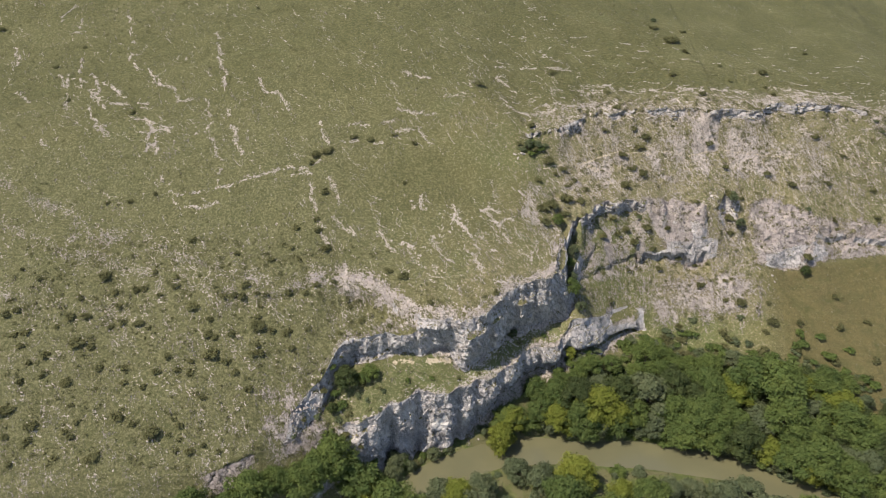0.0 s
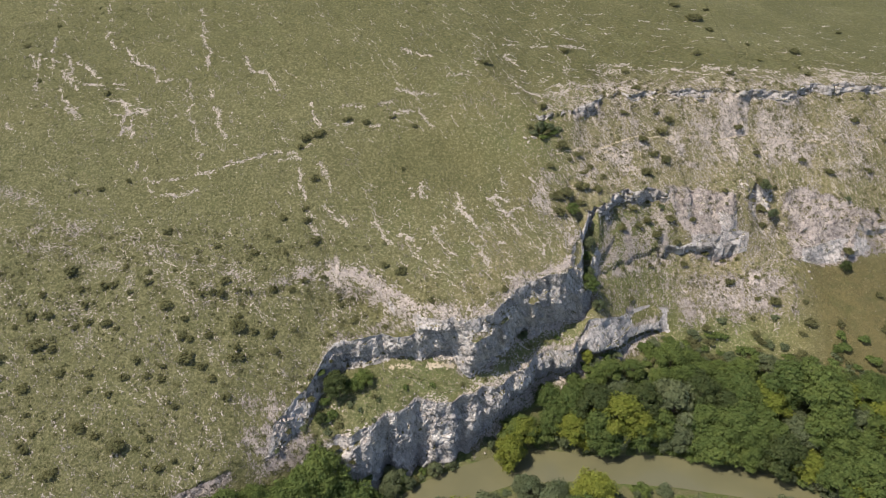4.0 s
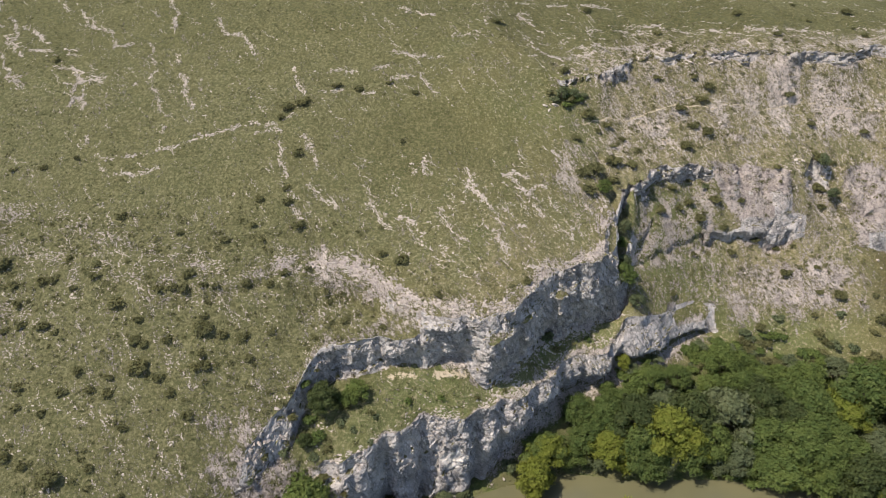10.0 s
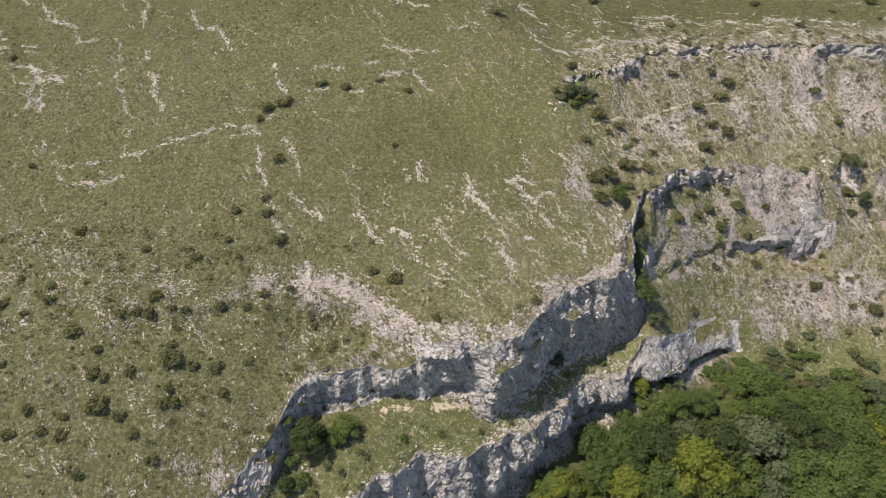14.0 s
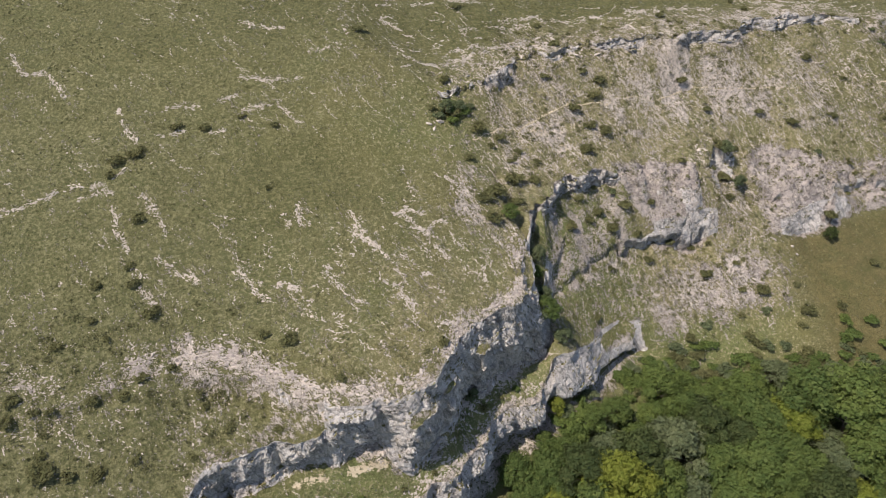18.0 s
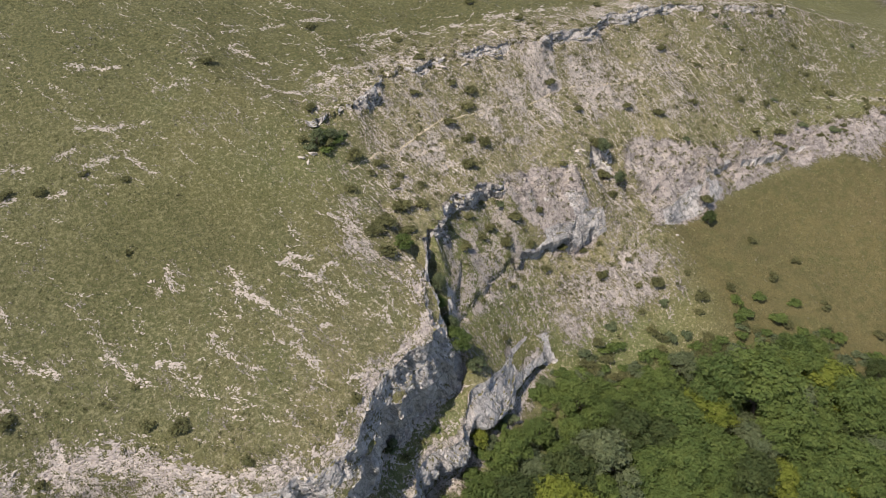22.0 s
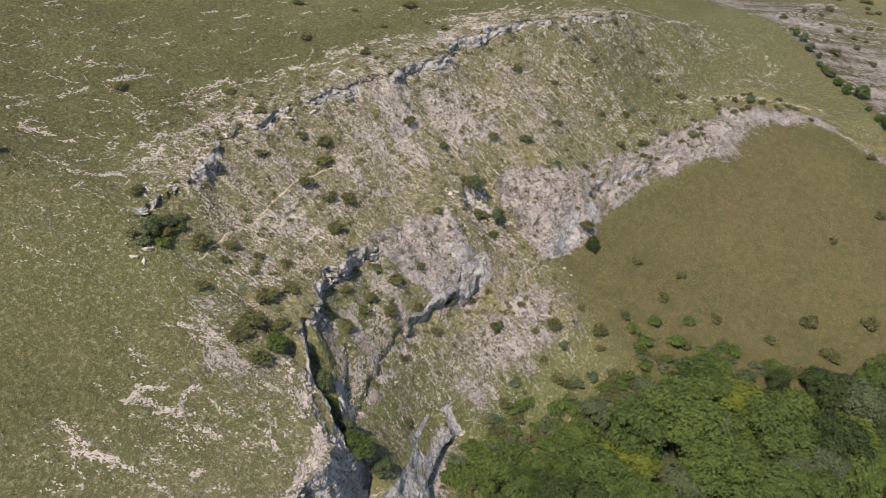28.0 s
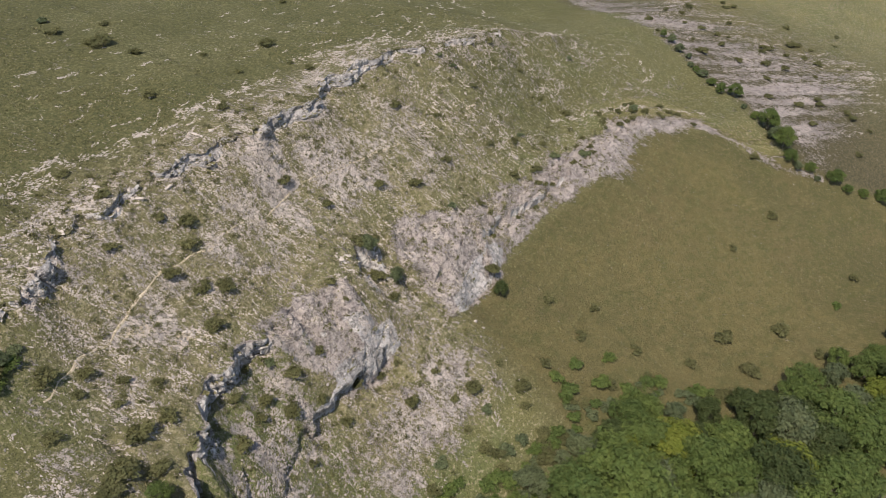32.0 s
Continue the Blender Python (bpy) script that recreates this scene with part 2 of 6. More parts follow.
# the faces lean back under the rim, belly out at half height and are hollowed out at the foot
wing = 0.2 * smooth(-9, -5, xs) * smooth(13, 11, xs) + 1.5 * smooth(12, 14.5, xs) * smooth(31.5, 27.5, xs) + 0.3 * smooth(28, 30, xs) * smooth(33, 31.5, xs)
low_wing = 0.1 * smooth(-8, -5, xs) * smooth(14, 12, xs) + 1.3 * smooth(12, 15, xs) * smooth(34, 32, xs)
spur = 1.7 * smooth(32.5, 34.5, xs) * smooth(49, 46, xs)


def belly(line, f):
    if line is cliff_mid:
        return 0.45 * wing * (1 - f) - wing * smooth(0.1, 0.9, f)
    if line is step_foot:
        return -wing * (1 - f) ** 1.3
    if line is ledge_top:
        return 0.5 * low_wing * (1 - f) - low_wing * smooth(0.1, 0.6, f) * smooth(1.05, 0.6, f) + 0.4 * spur * (1 - f) - spur * smooth(0.03, 0.3, f) * smooth(1.1, 0.3, f)
    return 0 * xs


for line, steps, band in rows:
    target = soften(line.copy(), 3)
    broad = soften(target.copy(), 60)
    if previous is None:
        sheet.append(target)
    else:
        for n in range(1, steps + 1):
            f = n / steps
            if band == "ground":
                # small turns of a line fade out quickly away from it
                sheet.append(before + (broad - before) * f + (target - broad) * f ** 7 + (previous - before) * (1 - f) ** 7)
            else:
                sheet.append(previous + (target - previous) * f)
                sheet[-1][:, 0] += belly(line, f)
            bands.append(band)
    previous, before = target, broad
sheet = np.array(sheet)
ROWS, COLS = sheet.shape[:2]
ground_xyz = np.concatenate([np.broadcast_to(xs[None, :, None], (ROWS, COLS, 1)), sheet], 2)
# rows far from the valley fan out to the horizon
fan = smooth(120, 900, np.abs(ground_xyz[..., 1]))
ground_xyz[..., 0] *= 1 + 12 * fan
far_left, far_right = xs < -149, xs > 219
ground_xyz[:, far_left, 0] -= 2500
ground_xyz[:, far_right, 0] += 2500
# round off the bends of the open slopes, leaving the cliffs sharp
is_cliff = np.array([False] + [b != "ground" for b in bands])
keep = is_cliff | np.roll(is_cliff, -1)
for _ in range(6):
    mean = 0.25 * ground_xyz[:-2] + 0.5 * ground_xyz[1:-1] + 0.25 * ground_xyz[2:]
    ground_xyz[1:-1] = np.where(keep[1:-1, None, None], ground_xyz[1:-1], mean)


def normals_of(v):
    du, dv = np.gradient(v, axis=1), np.gradient(v, axis=0)
    n = np.cross(du, dv)
    n /= np.linalg.norm(n, axis=2, keepdims=True) + 1e-9
    for _ in range(4):
        n[1:-1] = 0.25 * n[:-2] + 0.5 * n[1:-1] + 0.25 * n[2:]
        n[:, 1:-1] = 0.25 * n[:, :-2] + 0.5 * n[:, 1:-1] + 0.25 * n[:, 2:]
    return n / (np.linalg.norm(n, axis=2, keepdims=True) + 1e-9)


def blocks(p, scale, seed, tilt=0.0):
    """Each place takes the random push of its nearest cell centre, so that faces break into blocks; and how near it lies to a joint."""
    q = p / scale
    i = np.floor(q).astype(np.int64)
    best, second, value = np.full(len(p), 9.0), np.full(len(p), 9.0), np.zeros(len(p))
    for a in (-1, 0, 1):
        for b in (-1, 0, 1):
            for c in (-1, 0, 1):
                ix, iy, iz = i[:, 0] + a, i[:, 1] + b, i[:, 2] + c
                centre = np.stack([ix + 0.5 + 0.45 * lattice(ix, iy, iz, seed + k) if k == 0 else (iy if k == 1 else iz) + 0.5 + 0.45 * lattice(ix, iy, iz, seed + k) for k in range(3)], 1)
                d = np.linalg.norm(q - centre, axis=1)
                nearer = d < best
                second = np.where(nearer, best, np.minimum(second, d))
                face = lattice(ix, iy, iz, seed + 7)
                if tilt:
                    off = q - centre
                    face = face + tilt * sum(off[:, k] * lattice(ix, iy, iz, seed + 8 + k) for k in range(3))
                value = np.where(nearer, face, value)
                best = np.where(nearer, d, best)
    return value, second - best


# the narrow gully beside the big buttress
GULLY = [(30.9, 19.5, 0.4), (31.7, 14, 1.0), (32.2, 10, 1.3), (32.8, 7, 1.7), (33.1, 4.5, 1.8), (33.3, 1.5, 1.6)]
gully = np.array(GULLY)
gx = np.interp(ground_xyz[..., 1], gully[::-1, 1], gully[::-1, 0])
gdepth = np.interp(ground_xyz[..., 1], gully[::-1, 1], gully[::-1, 2], left=0, right=0)
slot = np.exp(-(((ground_xyz[..., 0] - gx) / 0.7) ** 2))
ground_xyz[..., 2] -= slot * gdepth



def to_line(points, x, y):
    """Distance from a line in the plan, positive on its right hand, and how far along it the nearest place lies."""
    best, side, along_ = np.full(x.shape, 1e9), np.zeros(x.shape), np.zeros(x.shape)
    n = len(points) - 1
    for k in range(n):
        (ax, ay), (bx, by) = points[k][:2], points[k + 1][:2]
        dx, dy = bx - ax, by - ay
        f = np.clip(((x - ax) * dx + (y - ay) * dy) / (dx * dx + dy * dy), 0, 1)
        d = np.hypot(x - ax - f * dx, y - ay - f * dy)
        nearer = d < best
        side = np.where(nearer, np.sign((x - ax) * dy - (y - ay) * dx), side)
        along_ = np.where(nearer, (k + f) / n, along_)
        best = np.where(nearer, d, best)
    return best * side, along_


def step_down(points, drop, reach, undercut):
    """Lets the ground drop along a line, with a hollow under the lip; the drop fades out away from it and at both ends."""
    gx_, gy_ = ground_xyz[..., 0], ground_xyz[..., 1]
    wob = fbm(np.stack([gx_.ravel(), gy_.ravel(), 0 * gx_.ravel()], 1), 1.8, 3, 131).reshape(gx_.shape)
    d, f = to_line(points, gx_ + 0.8 * wob, gy_ + 0.8 * wob)
    ends = smooth(0, 0.12, f) * smooth(1, 0.88, f)
    below = smooth(0.0, 0.30, d) * ends
    ground_xyz[..., 2] -= drop * below * np.exp(-np.maximum(d - 0.3, 0) / reach)
    ground_xyz[..., 1] += undercut * ends * smooth(0.0, 0.3, d) * smooth(1.6, 0.4, d)


step_down([(34.2, 6.2), (37.2, 8.8), (40.6, 11.2), (44.8, 14.1), (47.1, 14.9)], 0.6, 2.0, 0.2)
step_down([(45.5, 14.4), (49.9, 15.9), (54.6, 16.9), (58, 17.4), (60.8, 16.9), (62.8, 18.2)], 1.1, 2.5, 0.8)
step_down([(35.6, 8.6), (37.2, 11.2), (39.4, 14.4)], 0.6, 1.5, 0.1)
step_down([(82.2, 16.2), (84.2, 20.2), (84.5, 24)], -1.3, 2.5, 0.0)
step_down([(85, 21), (92, 22.3), (99, 21.6), (108, 21)], 1.2, 2.0, 0.2)
step_down([(70, 22.5), (75, 19.8), (78.5, 21.5)], 0.9, 2.0, 0.2)
step_down([(-8.5, -3.6), (-3, -4.6), (1.2, -7.4)], 0.7, 1.5, 0.1)
step_down([(-27, -4.9), (-21.3, -5.9), (-17.7, -4.1), (-13.5, -2.9)], 0.8, 1.5, 0.1)
# shallow caves at the foot of the big cliff
above = ground_xyz[..., 2] - cliff_foot[None, :, 1]
cave = (smooth(1.0, 2.0, xs) * smooth(5.4, 4.6, xs) + smooth(6.6, 7.8, xs) * smooth(11.0, 10.2, xs))[None, :]
at_foot = np.exp(-(((ground_xyz[..., 1] - cliff_foot[None, :, 0]) / 1.2) ** 2))
ground_xyz[..., 1] += 1.1 * cave * at_foot * smooth(-0.8, -0.1, above) * smooth(1.9, 0.9, above)

normal = normals_of(ground_xyz)
steep = smooth(0.72, 0.46, normal[..., 2])
# the slope east of the gully is half grown over, with only its steps bare
grown = smooth(34, 36, xs)[None, :] * smooth(54, 49, xs)[None, :] * (ground_xyz[..., 1] < (step_foot[:, 0] - 0.5)[None, :]) * (ground_xyz[..., 1] > (ledge_top[:, 0] + 1)[None, :])
steep = steep * (1 - 0.55 * grown)
# bare rock faces that lean back
fx, fy = ground_xyz[..., 0], ground_xyz[..., 1]
rim_y = np.interp(fx, [p[0] for p in EDGE], [p[1] for p in EDGE])
leaning = smooth(48, 51, fx) * smooth(63.5, 61.5, fx) * smooth(15.8, 17.5, fy) * smooth(1.2, -0.2, fy - rim_y)
leaning = np.maximum(leaning, smooth(71, 73, fx) * smooth(85.5, 84, fx) * smooth(15.6, 16.8, fy) * smooth(1.2, -0.2, fy - rim_y))
leaning = np.maximum(leaning, 0.8 * np.exp(-(((fx + 11.5) / 4) ** 2 + ((fy + 24) / 4.5) ** 2)))
leaning = np.maximum(leaning, 0.6 * smooth(32.5, 34, fx) * smooth(40, 37, fx) * smooth(-1, 1, fy) * smooth(12, 9, fy))
leaning = np.maximum(leaning, 0.8 * smooth(86, 92, fx) * smooth(150, 140, fx) * np.exp(-(((fy - rim_y + 2.5) / 3.5) ** 2)))
leaning = np.maximum(leaning, 0.6 * smooth(36, 39, fx) * smooth(52, 48, fx) * smooth(9, 11, fy) * smooth(0, -2, fy - rim_y))
for _ in range(2):
    steep[1:-1] = np.maximum(steep[1:-1], 0.6 * np.maximum(steep[:-2], steep[2:]))
flat = ground_xyz.reshape(-1, 3)
near = (smooth(-150, -90, flat[:, 0]) * smooth(215, 150, flat[:, 0]) * smooth(-120, -60, flat[:, 1]) * smooth(260, 140, flat[:, 1])).reshape(ROWS, COLS)
# rock relief: broad bulges, upright cracks, bedding ledges, broken blocks; open ground: gentle humps
bulge = fbm(flat, 4.5, 4, 3).reshape(ROWS, COLS)
crack = 1 - np.abs(fbm(flat * [1, 1, 0.3], 2.0, 3, 11)).reshape(ROWS, COLS) * 2.2
ledge = fbm(flat * [0.15, 0.15, 1], 1.1, 3, 19).reshape(ROWS, COLS)
hump = fbm(flat, 7.0, 3, 27).reshape(ROWS, COLS)
fine = fbm(flat, 0.9, 3, 31).reshape(ROWS, COLS)
block, joint = np.zeros(len(flat)), np.ones(len(flat))
relief = np.maximum(steep, leaning)
some = (relief.ravel() > 0.05) & (near.ravel() > 0.05)
warped = flat[some] + 0.5 * np.stack([fbm(flat[some], 1.6, 2, 71), fbm(flat[some], 1.6, 2, 72), fbm(flat[some], 1.6, 2, 73)], 1)
block[some], joint[some] = blocks(warped * [1, 1, 0.40], 2.8, 40, 1.8)
small, seam = np.zeros(len(flat)), np.ones(len(flat))
small[some], seam[some] = blocks(warped * [1, 1, 0.7] + 9.1, 0.85, 60, 1.4)
block, joint, small, seam = [v.reshape(ROWS, COLS) for v in (block, joint, small, seam)]
tall = 1 - 0.65 * leaning * (1 - 0.6 * steep) - 0.25 * smooth(30.5, 33, flat[:, 0]).reshape(ROWS, COLS)
# slanting beds across the faces
lean_u = 0.85 * flat[:, 0] + 0.53 * flat[:, 1]
strata = fbm(np.stack([(lean_u + 0.55 * flat[:, 2]) / 0.55, (flat[:, 2] - 0.55 * lean_u) / 3.5, 0 * lean_u], 1), 1.0, 3, 23).reshape(ROWS, COLS)
push = relief * near * tall * (0.34 * bulge - 0.35 * np.clip(crack - 0.60, 0, 1) + 0.12 * ledge + 0.08 * fine + 0.17 * block + 0.08 * small + (0.13 + 0.16 * smooth(11, 14, flat[:, 0]) * smooth(34, 31, flat[:, 0])).reshape(ROWS, COLS) * strata - 0.20 * smooth(0.05, 0.0, joint) - 0.05 * smooth(0.10, 0.0, seam))
craggy = (np.array(["ground"] + bands) == "scarp")[:, None] * smooth(24, 29, xs)[None, :] + (np.array(["ground"] + bands) == "main")[:, None] * smooth(33, 36, xs)[None, :] * (ground_xyz[..., 2] > (step_foot[:, 1] - 0.3)[None, :])
push += craggy * near * (0.18 * small + 0.14 * block + 0.14 * fine - 0.10 * smooth(0.08, 0.0, seam))
ground_xyz += normal * push[..., None]
ground_xyz[..., 2] += near * (1 - steep) * (0.22 * hump + 0.06 * fine) * smooth(-25.2, -23.5, ground_xyz[..., 2])


# height of the ground under a place in the plan
col_y = np.maximum.accumulate(ground_xyz[..., 1] + 1e-4 * np.arange(ROWS)[:, None], axis=0)


def ground_z(x, y):
    j = int(np.clip(np.searchsorted(xs, x) - 1, 0, COLS - 2))
    f = min(max((x - xs[j]) / (xs[j + 1] - xs[j]), 0), 1)
    a = np.interp(y, col_y[:, j], ground_xyz[:, j, 2])
    b = np.interp(y, col_y[:, j + 1], ground_xyz[:, j + 1, 2])
    return float(a + (b - a) * f)


def ground_z_many(x, y):
    """The same for many places at once."""
    j = np.clip(np.searchsorted(xs, x) - 1, 0, COLS - 2)
    f = np.clip((x - xs[j]) / (xs[j + 1] - xs[j]), 0, 1)
    z = np.zeros(len(x))
    for k in np.unique(j):
        at = j == k
        a = np.interp(y[at], col_y[:, k], ground_xyz[:, k, 2])
        b = np.interp(y[at], col_y[:, k + 1], ground_xyz[:, k + 1, 2])
        z[at] = a + (b - a) * f[at]
    return z


# ---- how stony the ground is: broad zones times streaks that follow the bedding ----
def edge_y(points, x):
    a = np.array(points, float)
    return np.interp(x, a[:, 0], a[:, 1])


def oval(x, y, cx, cy, rx, ry):
    return np.exp(-(((x - cx) / rx) ** 2 + ((y - cy) / ry) ** 2))


def stoniness(x, y):
    from_edge = y - edge_y(EDGE, x)
    from_scarp = y - edge_y(SCARP_TOP, x)
    above_foot = y - edge_y(CLIFF_FOOT, x)
    above_ledge = y - edge_y(LEDGE, x)
    d = 0.13 + 0 * x
    d += 0.30 * np.exp(-(((from_edge - 0.3) / 1.5) ** 2)) * smooth(-22, -8, x) * smooth(32, 28, x)              # rim of the big cliff
    d += 0.12 * np.exp(-(((from_edge - 1.5) / 5) ** 2)) * smooth(-15, -25, x)                                   # rocky bench across the open slope
    d += 0.16 * smooth(2, -6, from_edge) * smooth(-4, -14, x)                                                   # gravelly lower slope
    d += 0.24 * smooth(-26, -18, y + 0.35 * (x + 15)) * smooth(-12, -17, y) * smooth(-26, -17, x) * smooth(-5, -9, x)
    d += 0.42 * smooth(-1.5, 1, above_ledge) * smooth(6, -2, from_edge) * smooth(38, 44, x) * smooth(76, 66, x)  # slabs east of the gully
    d += 0.34 * smooth(-3, 2, above_foot) * smooth(4, -2, from_edge) * smooth(60, 70, x) * smooth(150, 118, x)
    d += 0.36 * smooth(0, 5, from_edge) * smooth(2, -2, from_scarp) * smooth(26, 36, x) * smooth(160, 125, x)   # slope under the upper scarp
    d += 0.46 * np.exp(-(((from_scarp - 2) / 4) ** 2)) * smooth(22, 34, x) * smooth(150, 110, x)                # top of the upper scarp
    d += 0.22 * smooth(-1, 1, y - edge_y(CLIFF_MID, x)) * smooth(1.5, -0.5, from_edge) * smooth(-12, -4, x) * smooth(16, 10, x)     # broken ramp above the overhang
    d += 0.16 * oval(x, y, 24, 13, 7, 8) + 0.30 * oval(x, y, 27.5, 15, 4.5, 8) + 0.26 * oval(x, y, 14, 2, 16, 8) + 0.14 * oval(x, y, 20, 46, 18, 9)
    d += 0.16 * oval(x, y, 11, 32, 12, 4) + 0.14 * oval(x, y, -10, 27, 14, 3) + 0.14 * oval(x, y, -42, 33, 22, 12)
    d -= 0.16 * oval(x, y, 8, 20, 13, 6.5) + 0.10 * oval(x, y, -20, 34, 12, 12)
    d = np.maximum(d, 0.02)
    meadow = smooth(70, 78, x) * smooth(1.5, -1.5, above_foot)
    wood = smooth(2, -2, above_ledge)
    d = d * (1 - meadow) * (1 - wood * smooth(-12, -2, x))
    d *= 1 - smooth(95, 130, y) * 0.6
    return np.clip(d, 0, 1.2), meadow


ALONG = np.array([0.42, -0.907])   # strike of the beds in the plan


def streaks(x, y):
    u, v = x * ALONG[0] + y * ALONG[1], -x * ALONG[1] + y * ALONG[0]
    p = np.stack([u / 7.0, v / 0.9, 0 * u], 1)
    q = np.stack([x, y, 0 * x], 1)
    s = value_noise(p, 5) * 0.55 + value_noise(p * [2.2, 2.1, 1], 6) * 0.45 + 0.55 * fbm(q, 2.6, 3, 8)
    return s


def near_line(points, x, y, width):
    """How near places lie to a line drawn in the plan."""
    best = np.full(len(x), 1e9)
    for (ax, ay), (bx, by) in zip(points[:-1], points[1:]):
        dx, dy = bx - ax, by - ay
        f = np.clip(((x - ax) * dx + (y - ay) * dy) / (dx * dx + dy * dy), 0, 1)
        best = np.minimum(best, np.hypot(x - ax - f * dx, y - ay - f * dy))
    return np.exp(-((best / width) ** 2))


px_, py_, pz_ = ground_xyz[..., 0].ravel(), ground_xyz[..., 1].ravel(), ground_xyz[..., 2].ravel()
stony, meadow = stoniness(px_, py_)
rock = np.clip(0.62 * stony + 0.22 * streaks(px_, py_) - 0.03, 0, 0.62) * (stony > 0.02)
ragged = 3.2 * fbm(np.stack([px_, py_, 0 * px_], 1), 4.0, 4, 97, 0.6)
qx_, qy_ = px_ + ragged, py_ - ragged
bare_zones = 0.95 * smooth(70.5, 74, px_ + 0.4 * ragged) * smooth(85.3, 84, px_ + 0.2 * ragged) * smooth(15.4, 16.6, py_ + 0.2 * ragged) * smooth(1.0, -0.5, py_ - edge_y(EDGE, px_) + 0.3 * ragged) + 1.1 * smooth(48, 51, qx_) * smooth(63.5, 61.5, px_) * smooth(15.8, 17.5, py_) * smooth(1.2, -0.2, py_ - edge_y(EDGE, px_)) * smooth(0, 3, py_ - 24 + 1.0 * (px_ - 46)) + 0.58 * oval(qx_, qy_, 60, 10.5, 8, 3.0) + 0.6 * oval(qx_, qy_, 68.5, 11.5, 2.5, 3) + 0.42 * oval(qx_, qy_, 43.5, 14, 6, 4.5)
band_ne = smooth(-0.4, 0.5, py_ - edge_y(CLIFF_FOOT, px_)) * smooth(1.6, -0.6, py_ - edge_y(EDGE, px_) + 0.3 * ragged) * smooth(83, 87, px_) * smooth(128, 112, px_)
bare_zones += band_ne * np.clip(0.72 + 0.14 * ragged, 0.2, 1) + 0.45 * oval(px_, py_, 36, 5, 3, 6) + 0.85 * oval(qx_, qy_, -11.5, -24, 4, 4.5) + 0.4 * oval(qx_, qy_, -17, -27, 4, 3)
bare_zones += 0.5 * np.exp(-(((py_ - edge_y(CLIFF_FOOT, px_) - 2.6 + ragged) / 2.6) ** 2)) * smooth(108, 114, px_) * smooth(134, 128, px_)
bare_zones += 0.75 * near_line([(106, 22.4), (117.4, 20.9), (126, 19.6), (132, 17.4), (137.8, 12.9)], px_, py_ + 0.3 * ragged, 1.9) + 0.55 * near_line([(137.8, 12.9), (139.6, 6), (140.5, 0), (146, -9)], px_, py_ + 0.2 * ragged, 0.8)
rock = np.maximum(rock, 1.0 * np.clip(1.2 * bare_zones, 0, 1) + 0.35 * streaks(px_, py_) * (bare_zones > 0.2))
# bare broken rock along the rim of the big cliff and on the lip of the terrace below it
rim_low, rim_high = np.interp(px_, xs, step_foot[:, 0]), np.interp(px_, xs, edge[:, 0])
lip = np.interp(px_, xs, cliff_mid[:, 0])
crest_x = smooth(-14, -6, px_) * smooth(32, 29, px_)
rim_rock = smooth(-0.9, 0.1, py_ - rim_low + 0.2 * ragged) * smooth(2.8, 0.3, py_ - rim_high + 0.35 * ragged) * crest_x
lip_rock = np.exp(-(((py_ - lip - 0.9 + 0.25 * ragged) / 1.2) ** 2)) * crest_x
rock = np.maximum(rock, np.maximum((0.60 + 0.25 * streaks(px_, py_)) * rim_rock, 0.6 * lip_rock))
scarp_zone = np.exp(-(((py_ - edge_y(SCARP_TOP, px_) - 1.2 + 0.4 * ragged) / 2.0) ** 2)) * smooth(24, 29, px_) * smooth(125, 105, px_)
rock = np.maximum(rock, (0.50 + 0.30 * streaks(px_, py_)) * scarp_zone)
in_hollow = smooth(33, 35, px_) * smooth(54, 48, px_) * smooth(1, 3, py_) * smooth(1, -1.5, py_ - edge_y(EDGE, px_))
slope_e = smooth(2, 5, py_ - edge_y(EDGE, px_)) * smooth(1, -1.5, py_ - edge_y(SCARP_TOP, px_)) * smooth(29, 34, px_) * smooth(105, 80, px_)
hatch = value_noise(np.stack([px_ / 0.8, py_ / 2.2, 0 * px_], 1), 45) * 0.4 + fbm(np.stack([px_, py_, 0 * px_], 1), 3.5, 4, 46, 0.6)
rock = np.maximum(rock, np.clip(0.43 + 0.42 * hatch, 0, 0.85) * slope_e)
rib_rock = in_hollow * smooth(35, 38, px_) * smooth(5.5, 7.5, py_ - 0.55 * (px_ - 36))
rock = np.maximum(rock, np.clip(0.44 + 0.55 * fbm(np.stack([px_, py_, 0 * px_], 1), 2.2, 4, 47, 0.65), 0, 0.9) * rib_rock)
broken = fbm(np.stack([px_, py_, 0 * px_], 1), 2.6, 4, 48, 0.65)
patch_e = np.clip(1.6 * oval(px_ + 0.5 * ragged, py_ + 0.4 * ragged, 59.5, 10.3, 9.5, 3.4) + 0.9 * oval(px_ + 0.4 * ragged, py_, 67.5, 12.2, 3.5, 2.6), 0, 1)
rock = np.maximum(rock, np.clip(0.60 + 0.50 * broken, 0, 1) * patch_e)
patch_w = np.clip(oval(px_ + 0.4 * ragged, py_, 26.5, 13.5, 3.6, 6) + oval(px_, py_ + 0.4 * ragged, 28, 21.5, 2.6, 3.6), 0, 1)
rock = np.maximum(rock, np.clip(0.42 + 0.50 * broken, 0, 0.8) * patch_w)
apron = np.interp(px_, xs, foot[:, 0])
apron_rock = smooth(-2.6, -1.2, py_ - apron + 0.25 * ragged) * smooth(1.5, 0.5, py_ - apron) * smooth(13, 16, px_) * smooth(50, 46, px_)
rock = np.maximum(rock, 0.8 * apron_rock)
bare = steep.ravel()
rock = np.maximum(rock, smooth(0.25, 0.75, bare))
wood_floor = smooth(-19, -22, pz_) * smooth(95, 75, px_ - 0.6 * py_)
